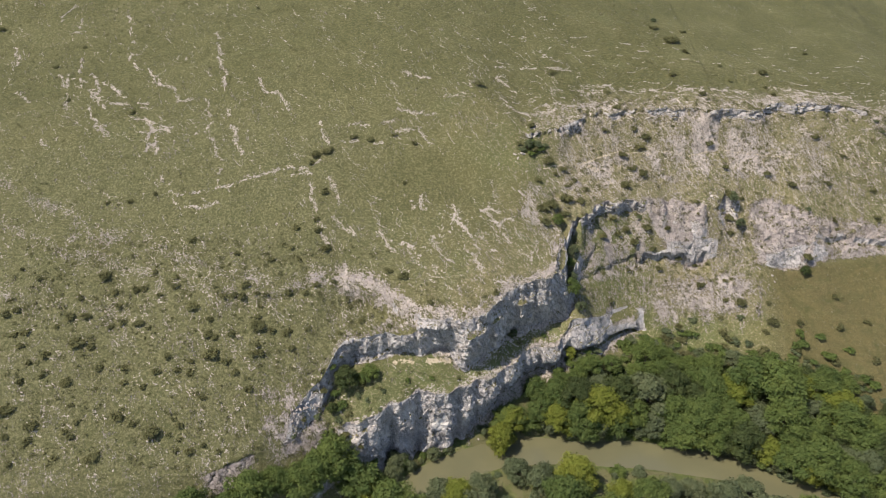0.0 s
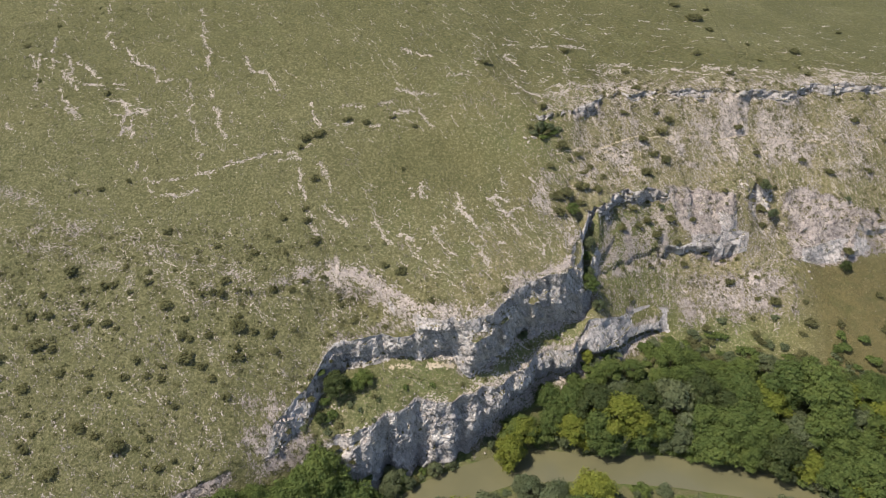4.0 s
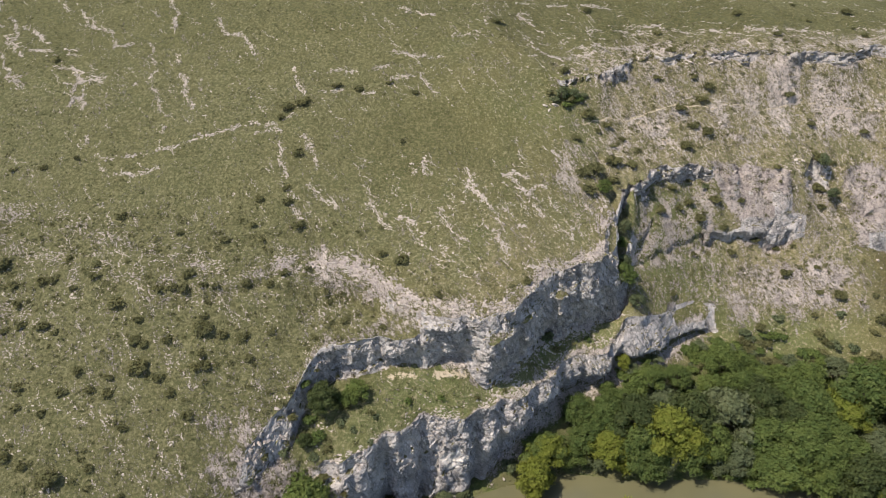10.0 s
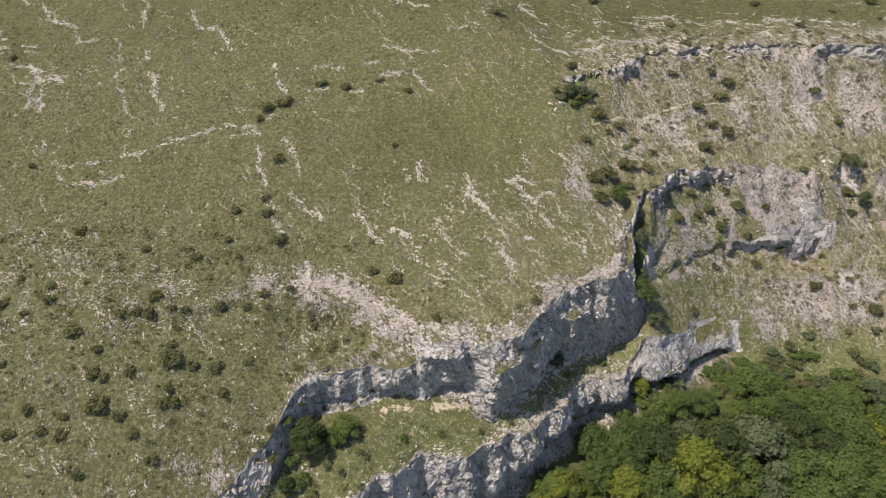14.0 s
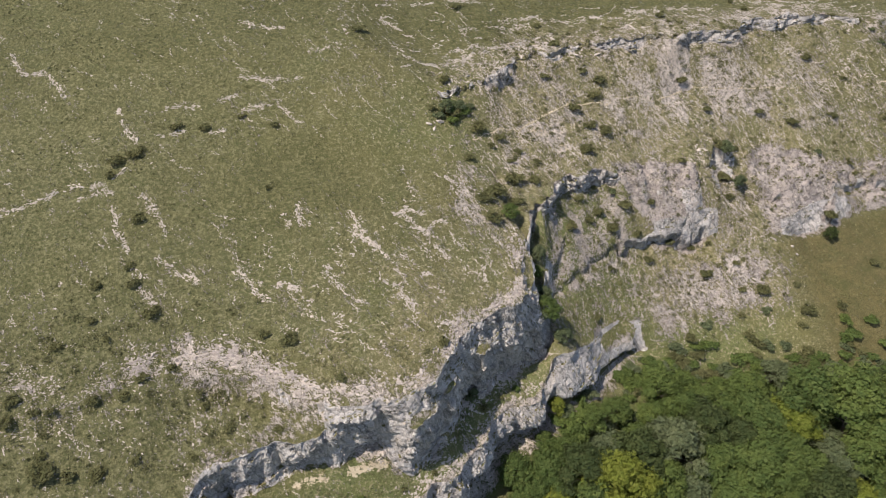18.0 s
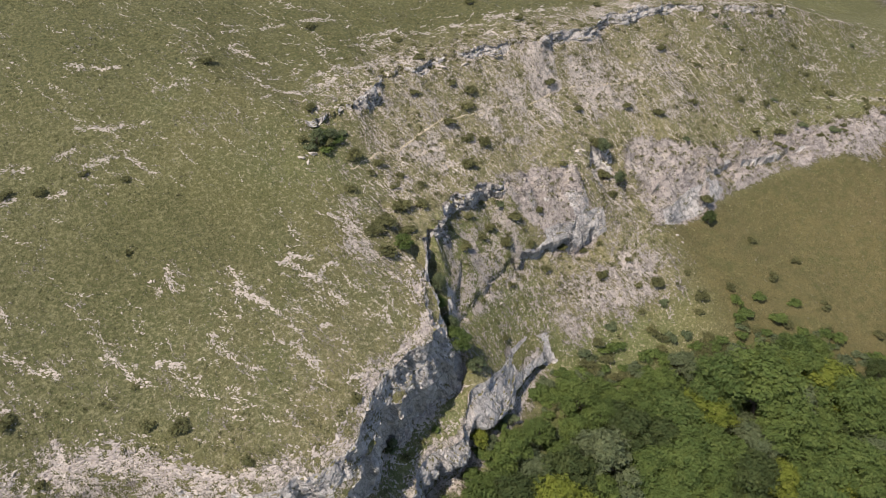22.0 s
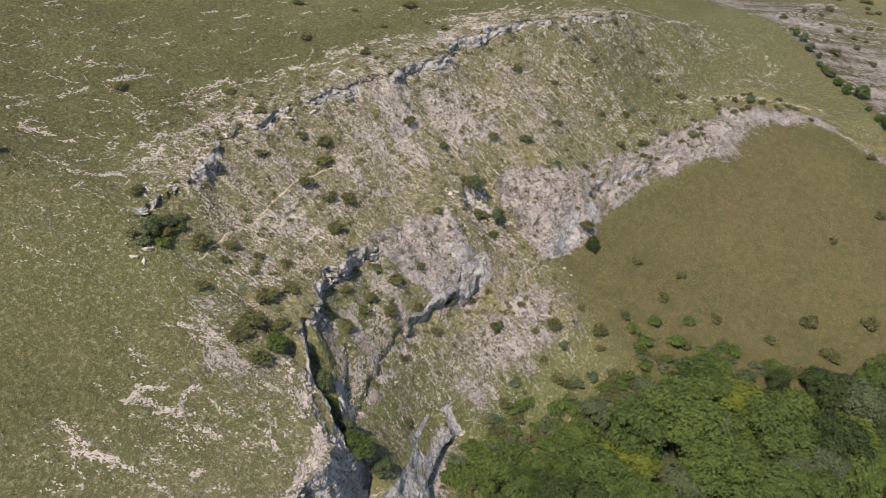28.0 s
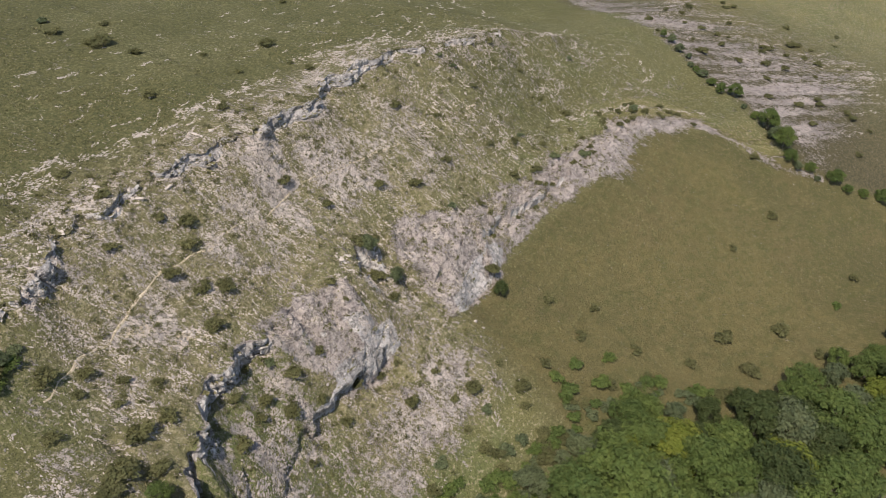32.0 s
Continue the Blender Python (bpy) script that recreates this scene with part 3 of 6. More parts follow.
lush = smooth(-7.5, -9, pz_) * smooth(40, 34, px_) * smooth(-13, -8, px_) * (1 - steep.ravel())
lush = np.maximum(lush, 0.8 * in_hollow)
lush = np.maximum(lush, 0.55 * oval(px_, py_, 22, 23.5, 9, 4.5))
lush = np.maximum(lush, 0.35 * oval(px_, py_, 14, 25, 9, 3) + 0.9 * oval(px_, py_, 56, 3.5, 14, 3.5))


TRAIL = [(29, 24), (30.5, 24.8), (35.6, 27.6), (40.5, 30), (45, 32), (50.5, 32.7), (59.8, 33.6), (67.4, 35.3), (74.8, 34.8), (83.3, 34.6), (91.5, 35.4), (102.3, 34.2)]
wander = 0.5 * fbm(np.stack([px_, py_, 0 * px_], 1), 3.0, 2, 85)
track = 0.40 * near_line(TRAIL[:6], px_, py_ + wander, 0.22) + 0.56 * near_line(TRAIL[5:], px_, py_ + wander, 0.18)
track *= 0.85 + 0.35 * smooth(-0.3, 0.3, fbm(np.stack([px_, py_, 0 * px_], 1), 4.0, 2, 86))
track = np.maximum(track, 0.62 * (oval(px_, py_, 43, 25.6, 1.8, 1.0) + oval(px_, py_, 39.5, 28, 2.4, 1.1) + 0.8 * oval(px_, py_, 45, 29.5, 2.2, 0.8) + 0.8 * oval(px_, py_, 60.5, 32.4, 2.4, 0.7)))
# outcropping beds on the grass, each a broken line of stones
BEDS_1 = [[(-87.2, 59.7), (-84, 52.9)], [(-79.4, 67.6), (-77.5, 73.3)], [(-75.9, 63.4), (-72, 63)], [(-75.4, 70.3), (-73.9, 65)],
          [(-73.6, 49.1), (-70.4, 44.3)], [(-72.3, 51), (-67.8, 36.7)], [(-69.9, 47.2), (-66.5, 45.7), (-62.9, 41.3), (-61.6, 38)],
          [(-70.5, 54.5), (-68.7, 48.9)], [(-63.7, 37.3), (-57.2, 29.4)], [(-61, 32), (-58, 32.1)], [(-63.5, 68.5), (-59.9, 58.5)],
          [(-59.8, 56.1), (-58.5, 52.4), (-55.8, 48.9)], [(-54, 49.2), (-50.1, 43.3)], [(-49.7, 44.1), (-46.7, 42.7), (-45.1, 39.3)],
          [(-41.7, 63.1), (-38.9, 52.1), (-36.5, 45.5), (-34.9, 40.1)], [(-33.8, 36.2), (-31, 27.6), (-29.1, 24.3)], [(-61.6, 45.7), (-56.8, 40.3)]]
BEDS_2 = [[(-59.4, 38.7), (-54.3, 37.4), (-50.1, 37.1)], [(-53.7, 35), (-49.2, 33.6), (-43.9, 30.7)], [(-49, 32.9), (-48.2, 25.6)],
          [(-48.3, 30.8), (-46.5, 25.6)], [(-80.4, 43.7), (-76.7, 39.6)], [(-70, 28.7), (-67.7, 26.2)], [(-62.7, 46.2), (-57, 41)],
          [(-51.3, 47.3), (-49.8, 43.7)], [(-45.4, 38.6), (-42.1, 39.8)], [(-39.3, 39.5), (-36.9, 31)],
          [(-39.6, 30.6), (-36.7, 29.6), (-34.3, 25), (-32.6, 20.1)], [(-34, 35.2), (-30.9, 27.1)], [(-36.7, 45.3), (-34.8, 40)],
          [(-28.9, 44.4), (-27.5, 40.1), (-24.4, 40.1), (-22, 35.7), (-20.5, 31.8)], [(-51, 35.6), (-48.6, 31), (-48.6, 25.5)], [(-48.6, 31), (-46.3, 25)],
          [(-58.5, 38.7), (-51.1, 38.8)]]
BEDS_3 = [[(-50.8, 31), (-43.4, 31.4)], [(-66.2, 48.9), (-59.7, 37.2)], [(-66.9, 45.7), (-62.9, 40.6)], [(-61.1, 31.5), (-57.9, 31.1)],
          [(-15.4, 31.4), (-12.5, 25.4)], [(-13.2, 30.7), (-7.1, 30.9), (-0.2, 31.2)], [(-0.1, 29), (4.2, 30), (7.3, 26.4)], [(-10.6, 26.6), (-6.8, 27)],
          [(-4.2, 26.4), (-2.1, 26.7)], [(0.2, 34.4), (8, 33)], [(0.6, 45.3), (6.7, 42.2)],
          [(-40.6, 15.4), (-31.2, 17), (-28.2, 18.4), (-23.4, 19.6), (-20.3, 21), (-16.9, 20.1), (-13.8, 22.1)], [(-19.2, 18.8), (-15.1, 19.1)],
          [(-12.2, 18.5), (-10.7, 16)], [(-11.2, 16.7), (-9.6, 12.7)], [(-15.7, 17.2), (-14.3, 12.6), (-11.2, 5.1)], [(-44.2, 19.6), (-41.5, 16)]]
BEDS_4 = [[(-38.1, 12.4), (-31.9, 13.1)], [(-10.9, 10), (-6, 7.1)], [(-2.2, 7.5), (1.1, 3.2)], [(1.7, 5.5), (5.2, 3.3)], [(5.4, 15), (6.6, 11.5)],
          [(11.3, 10.6), (13.1, 7.8), (14.6, 5)], [(16.4, 11.9), (18, 13), (21.9, 10.7), (25.3, 13.4)], [(13, 3.1), (16.6, -0.1)],
          [(25.4, 18.4), (26.3, 14.7)], [(26.9, 5.8), (25.1, 2.8)], [(9.4, 37.1), (13.9, 37.9)], [(14.1, 43.8), (15.7, 37.3)], [(19.9, 46.1), (24.3, 41.8)],
          [(21.1, 36.7), (27.5, 35.8)], [(27.9, 40.2), (33.1, 37.6)], [(27.1, 51), (35.2, 51.9)],
          [(11, 12.8), (11.5, 11.6), (12.4, 8.9), (13.3, 7.8), (14.1, 6.4), (14.2, 5.1)]]
BEDS_5 = [[(5.2, 13.8), (6, 11.6)], [(7.5, 6), (8.2, 3.9), (9.2, 1.8)], [(15.6, 12), (17.5, 11.9), (18.5, 10.1), (20.5, 8.2), (21.2, 5.3)],
          [(23.7, 17.3), (25.9, 15.2), (23.7, 12.4), (24.8, 10.7)], [(16.8, 9.5), (19.6, 9.3), (21.7, 10.8)], [(17.9, 3.6), (19.9, 3.4), (21.1, 2.1)],
          [(14, 3.2), (15.1, 2.6), (15.6, 0.9), (16.5, -0.8)], [(10.4, 1.5), (12.2, -0)], [(0.2, 6.1), (3.6, 4.8), (5.2, 3.3), (5.9, 2.1)],
          [(18.5, -2.3), (21.2, -1.8), (23.7, -1.2)], [(27, 7.3), (27.1, 5.4), (25.7, 3.3)], [(3.9, 13.7), (3.8, 11.6)]]
BEDS_6 = [[(31, 43.5), (39.5, 44.9), (48.6, 46.4), (56.4, 46.5), (65.5, 47.2), (75.7, 48.1)], [(25.1, 35.9), (30.8, 36.9), (38.8, 41.3), (42.5, 42.1)],
          [(27, 40.2), (29.9, 39.4), (34, 39.8)], [(59.9, 48), (66.3, 45.9), (71.2, 45)], [(46.3, 42.7), (42.7, 41.4), (33.2, 38.3)],
          [(71.6, 43.1), (87.2, 48.7), (98.8, 49.2)], [(101.7, 44.4), (119.2, 41.6)], [(113.8, 34.4), (125.9, 31.6)],
          [(115.8, 29.2), (131.8, 23), (141.8, 13.2)], [(147.3, 29.9), (142.6, 25)], [(51.4, 47.4), (57.8, 46.2)], [(38.7, 46.8), (45.7, 47.5)],
          [(80.2, 50.9), (93.6, 50.4)], [(28.7, 37.2), (33.3, 37.4)]]
BEDS = BEDS_1 + BEDS_2 + BEDS_3 + BEDS_4 + BEDS_5 + BEDS_6
BENCHES = [[(-77, 20), (-67, 14.5), (-58.9, 11.3), (-55.1, 7.7), (-48, 6.4), (-42.6, 5.4), (-35.6, 1.7), (-27, -0.7), (-18.6, -3.3)], [(-74, 10), (-64, 6), (-55.8, 2.3), (-51.1, 3), (-46.4, 0.8), (-40.9, -0.6), (-33.7, -3), (-27, -4.6)],
           [(-27, -4.6), (-21.3, -5.6), (-17.7, -3.8), (-12.5, -1.6)], [(-57.2, 6.6), (-51.9, 5.8), (-47.1, 6.2)], [(-48, -6.4), (-42.7, -8.5)], [(-14.1, -1.6), (-9.4, -0.4), (-2.9, -1.3), (0.5, -4.5), (5.3, -7.7), (9.2, -9.8)]]


def bed_lines(x, y):
    wobble = np.stack([x, y, 0 * x], 1)
    wx, wy = x + 0.8 * fbm(wobble, 2.2, 4, 81, 0.65), y + 0.8 * fbm(wobble, 2.2, 4, 82, 0.65)
    total = 0 * x
    for bed in BEDS:
        total = np.maximum(total, near_line(bed, wx, wy, 0.35))
    return total * smooth(-0.5, 0.1, fbm(wobble, 1.5, 3, 83))


beds = bed_lines(px_, py_)
HEDGE = [(161.6, 31.3), (157, 24), (153.4, 19.1), (152.3, 11.9), (146.9, 3.2), (143.9, -2.7), (145.3, -7.9), (150, -15), (156, -24), (163, -33)]
hedge_x = np.interp(py_, [p[1] for p in HEDGE[::-1]], [p[0] for p in HEDGE[::-1]], right=166)
far_side = smooth(-1, 3, px_ - hedge_x) * near.ravel()
meadow = meadow * (1 - far_side)
far_rock = smooth(146, 151, px_ - 0.35 * py_) * smooth(-12, -2, py_) * smooth(95, 65, py_) * near.ravel()
rock = np.maximum(rock, 0.45 * beds)
bench = np.maximum.reduce([near_line(b, px_, py_ + 0.8 * wander, 1.1) for b in BENCHES])
rock = np.maximum(rock, 0.46 * bench * smooth(-0.3, 0.4, fbm(np.stack([px_, py_, 0 * px_], 1), 3.0, 3, 88)))
band_u, band_v = 0.78 * px_ - 0.63 * py_, 0.63 * px_ + 0.78 * py_
bands_far = value_noise(np.stack([band_u / 16, band_v / 1.7, 0 * px_], 1), 15) + 0.6 * value_noise(np.stack([band_u / 7, band_v / 0.8, 0 * px_], 1), 16)
rock = np.maximum(rock, far_rock * np.clip(0.78 + 0.42 * bands_far, 0, 1))
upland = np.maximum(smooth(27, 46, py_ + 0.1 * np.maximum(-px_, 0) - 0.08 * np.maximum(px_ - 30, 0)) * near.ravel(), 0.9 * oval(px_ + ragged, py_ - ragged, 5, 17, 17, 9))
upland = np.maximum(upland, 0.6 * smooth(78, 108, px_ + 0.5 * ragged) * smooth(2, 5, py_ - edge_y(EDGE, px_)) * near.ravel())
# fresher, paler rock on the rims and the outcrops; duller turf on the western slopes
pale = np.clip(0.6 * rim_rock + 0.5 * lip_rock + scarp_zone + beds + 0.4 * bench + 0.8 * apron_rock + 0.8 * slope_e + 0.8 * patch_w + 0.5 * patch_e + 0.5 * rib_rock, 0, 1)
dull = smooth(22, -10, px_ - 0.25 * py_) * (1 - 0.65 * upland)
front = np.exp(-(((py_ - edge_y(EDGE, px_) - 3 + ragged) / 7) ** 2)) * smooth(-4, 6, px_) * smooth(33, 29, px_)
parched = 0.4 * front + smooth(27, 36, px_) * smooth(150, 125, px_) * (1 - meadow) * smooth(-17, -14, pz_) * smooth(8, 2, py_ - edge_y(SCARP_TOP, px_)) * (1 - 0.8 * in_hollow) * 0.8 * smooth(112, 80, px_)
# dry sheltered soil in the caves
track = np.maximum(track, 0.8 * np.maximum(near_line([(1.5, -12.4), (4.6, -12.1)], px_, py_ + 0.5 * wander, 0.5), near_line([(7.2, -11.8), (10.9, -11.1)], px_, py_ + 0.5 * wander, 0.6)) * (pz_ < -8.3))


# ---- materials ----
def material(name, build):
    m = bpy.data.materials.new(name)
    m.use_nodes = True
    t = m.node_tree
    build(t, t.nodes["Principled BSDF"])
    return m


class Net:
    """Short hand for shader nodes."""

    def __init__(self, tree):
        self.t = tree
        self.pos = tree.nodes.new("ShaderNodeNewGeometry").outputs["Position"]

    def link(self, a, b):
        self.t.links.new(a, b)

    def put(self, socket, v):
        if hasattr(v, "is_output"):
            self.link(v, socket)
        else:
            socket.default_value = v

    def noise(self, scale, detail=4.0, rough=0.55, stretch=None, turn=0.0, lean=0.0):
        n = self.t.nodes.new("ShaderNodeTexNoise")
        n.inputs["Scale"].default_value, n.inputs["Detail"].default_value, n.inputs["Roughness"].default_value = scale, detail, rough
        if stretch:
            first, mp = self.t.nodes.new("ShaderNodeMapping"), self.t.nodes.new("ShaderNodeMapping")
            first.inputs["Rotation"].default_value = (0, lean, turn)
            mp.inputs["Scale"].default_value = stretch
            self.link(self.pos, first.inputs["Vector"])
            self.link(first.outputs[0], mp.inputs["Vector"])
            self.link(mp.outputs[0], n.inputs["Vector"])
        else:
            self.link(self.pos, n.inputs["Vector"])
        return n.outputs["Fac"]

    def attr(self, name):
        n = self.t.nodes.new("ShaderNodeAttribute")
        n.attribute_name = name
        return n.outputs["Fac"]

    def math(self, op, a, b=0.0, clamp=False):
        n = self.t.nodes.new("ShaderNodeMath")
        n.operation, n.use_clamp = op, clamp
        self.put(n.inputs[0], a), self.put(n.inputs[1], b)
        return n.outputs[0]

    def ramp(self, v, lo, hi, a=0.0, b=1.0):
        n = self.t.nodes.new("ShaderNodeMapRange")
        n.interpolation_type = "SMOOTHSTEP"
        self.put(n.inputs["Value"], v)
        for key, x in (("From Min", lo), ("From Max", hi), ("To Min", a), ("To Max", b)):
            n.inputs[key].default_value = x
        return n.outputs[0]

    def mix(self, f, a, b, kind="MIX"):
        n = self.t.nodes.new("ShaderNodeMix")
        n.data_type, n.blend_type = "RGBA", kind
        self.put(n.inputs[0], f)
        self.put(n.inputs[6], a if hasattr(a, "is_output") else (*a, 1))
        self.put(n.inputs[7], b if hasattr(b, "is_output") else (*b, 1))
        return n.outputs[2]

    def bump(self, height, distance, strength=1.0, under=None):
        n = self.t.nodes.new("ShaderNodeBump")
        n.inputs["Strength"].default_value, n.inputs["Distance"].default_value = strength, distance
        self.link(height, n.inputs["Height"])
        if under:
            self.link(under, n.inputs["Normal"])
        return n.outputs[0]


def rock_colour(n):
    broad, grain = n.noise(0.35, 5), n.noise(3.5, 6, 0.65)
    streak = n.noise(1.4, 5, 0.6, stretch=(1, 1, 0.22))
    c = n.mix(n.ramp(broad, 0.38, 0.62), (0.460, 0.420, 0.380), (0.590, 0.540, 0.482))
    c = n.mix(n.ramp(streak, 0.50, 0.64), c, (0.370, 0.345, 0.320))
    c = n.mix(n.ramp(grain, 0.52, 0.66), c, (0.670, 0.622, 0.562))
    c = n.mix(n.ramp(n.noise(0.9, 4), 0.60, 0.74, 0, 0.5), c, (0.50, 0.44, 0.36))
    return n.mix(n.ramp(n.noise(6.0, 5, 0.75), 0.56, 0.66, 0, 0.7), c, (0.215, 0.200, 0.182)), grain, streak


def ground_build(t, bsdf):
    n = Net(t)
    wide, mid, fine, tuft = n.noise(0.09, 4), n.noise(0.55, 5, 0.6), n.noise(2.4, 5, 0.75), n.noise(6.5, 4, 0.75)
    g = n.mix(n.ramp(wide, 0.38, 0.62), (0.127, 0.121, 0.053), (0.162, 0.148, 0.071))
    g = n.mix(n.ramp(mid, 0.42, 0.66, 0, 0.8), g, (0.110, 0.114, 0.050))
    g = n.mix(n.attr("lush"), g, n.mix(n.ramp(mid, 0.35, 0.65), (0.104, 0.134, 0.045), (0.150, 0.158, 0.062)))
    g = n.mix(n.ramp(n.noise(0.13, 5, 0.65), 0.50, 0.64, 0, 0.65), g, (0.096, 0.110, 0.040))
    g = n.mix(n.ramp(n.noise(0.045, 3), 0.50, 0.66, 0, 0.45), g, (0.162, 0.142, 0.050))
    g = n.mix(n.ramp(fine, 0.52, 0.61, 0, 0.9), g, (0.300, 0.268, 0.168))
    g = n.mix(n.ramp(tuft, 0.50, 0.60, 0, 0.7), g, (0.050, 0.056, 0.020))
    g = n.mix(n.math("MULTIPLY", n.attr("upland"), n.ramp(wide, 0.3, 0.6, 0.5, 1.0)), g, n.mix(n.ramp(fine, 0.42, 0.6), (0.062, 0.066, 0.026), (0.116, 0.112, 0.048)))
    g = n.mix(n.math("MULTIPLY", n.attr("parched"), n.ramp(mid, 0.35, 0.6, 0.9, 0.4)), g, n.mix(n.ramp(fine, 0.42, 0.6), (0.155, 0.138, 0.072), (0.290, 0.258, 0.165)))
    g = n.mix(n.math("MULTIPLY", n.attr("dull"), 0.85), g, n.mix(n.ramp(fine, 0.42, 0.6), (0.068, 0.073, 0.030), (0.144, 0.139, 0.069)))
    dry = n.mix(n.ramp(mid, 0.40, 0.65), (0.130, 0.110, 0.046), (0.110, 0.098, 0.040))
    dry = n.mix(n.ramp(n.noise(0.035, 4, 0.6), 0.46, 0.60, 0, 0.7), dry, (0.066, 0.068, 0.029))
    dry = n.mix(n.ramp(n.noise(0.07, 5, 0.6), 0.48, 0.66, 0, 0.75), dry, (0.130, 0.106, 0.048))
    dry = n.mix(n.ramp(n.noise(0.3, 4), 0.52, 0.66, 0, 0.6), dry, (0.088, 0.088, 0.032))
    dry = n.mix(n.ramp(n.noise(1.6, 6, 0.7, (1, 0.6, 1), -0.6), 0.48, 0.72, 0, 0.6), dry, (0.185, 0.158, 0.080))
    dry = n.mix(n.ramp(tuft, 0.48, 0.58, 0, 0.7), dry, (0.050, 0.050, 0.020))
    dry = n.mix(n.ramp(n.noise(0.75, 5, 0.7), 0.50, 0.60, 0, 0.55), dry, (0.070, 0.072, 0.027))
    dry = n.mix(n.ramp(fine, 0.54, 0.66, 0, 0.55), dry, (0.200, 0.170, 0.082))
    g = n.mix(n.attr("meadow"), g, dry)
    g = n.mix(n.attr("wood_floor"), g, n.mix(n.ramp(n.noise(0.5, 4), 0.42, 0.6), n.mix(n.ramp(fine, 0.4, 0.65), (0.070, 0.092, 0.028), (0.128, 0.140, 0.050)), (0.120, 0.118, 0.056)))
    g = n.mix(n.attr("far_side"), g, n.mix(n.ramp(fine, 0.40, 0.62), (0.056, 0.052, 0.028), (0.108, 0.094, 0.054)))
    r, grain, streak = rock_colour(n)
    r = n.mix(1.0, r, n.mix(n.attr("pale"), (0.62, 0.598, 0.605), (0.86, 0.83, 0.805)), "MULTIPLY")
    cracks = n.ramp(n.math("ABSOLUTE", n.math("SUBTRACT", n.noise(0.9, 5, 0.65), 0.5)), 0.0, 0.025, 1.0, 0.0)
    r = n.mix(n.math("MULTIPLY", cracks, 0.65), r, (0.11, 0.10, 0.09))
    # stones show where the rock lies bare; their outline is broken up by small noise
    speck = n.math("ADD", n.math("MULTIPLY", n.noise(2.6, 6, 0.72, (1, 0.3, 1), -0.433), 0.55), n.math("MULTIPLY", n.noise(7.5, 4, 0.65), 0.45))
    bare = n.math("ADD", n.attr("rock"), n.math("MULTIPLY", n.math("SUBTRACT", speck, 0.5), 5.0))
    bare = n.ramp(bare, 0.52, 0.62)
    c = n.mix(bare, g, r)
    c = n.mix(n.ramp(n.math("ADD", n.attr("track"), n.math("MULTIPLY", n.math("SUBTRACT", fine, 0.5), 2.0)), 0.48, 0.62), c, (0.48, 0.41, 0.30))
    t.links.new(c, bsdf.inputs["Base Color"])
    bsdf.inputs["Roughness"].default_value = 0.92
    bsdf.inputs["Specular IOR Level"].default_value = 0.15
    h = n.bump(n.math("ADD", fine, n.math("MULTIPLY", tuft, 0.6)), 0.20, 0.9)
    h = n.bump(n.math("SUBTRACT", n.math("ADD", grain, n.math("MULTIPLY", bare, 0.8)), n.math("MULTIPLY", n.math("MULTIPLY", cracks, bare), 0.6)), 0.35, 0.9, h)
    t.links.new(h, bsdf.inputs["Normal"])


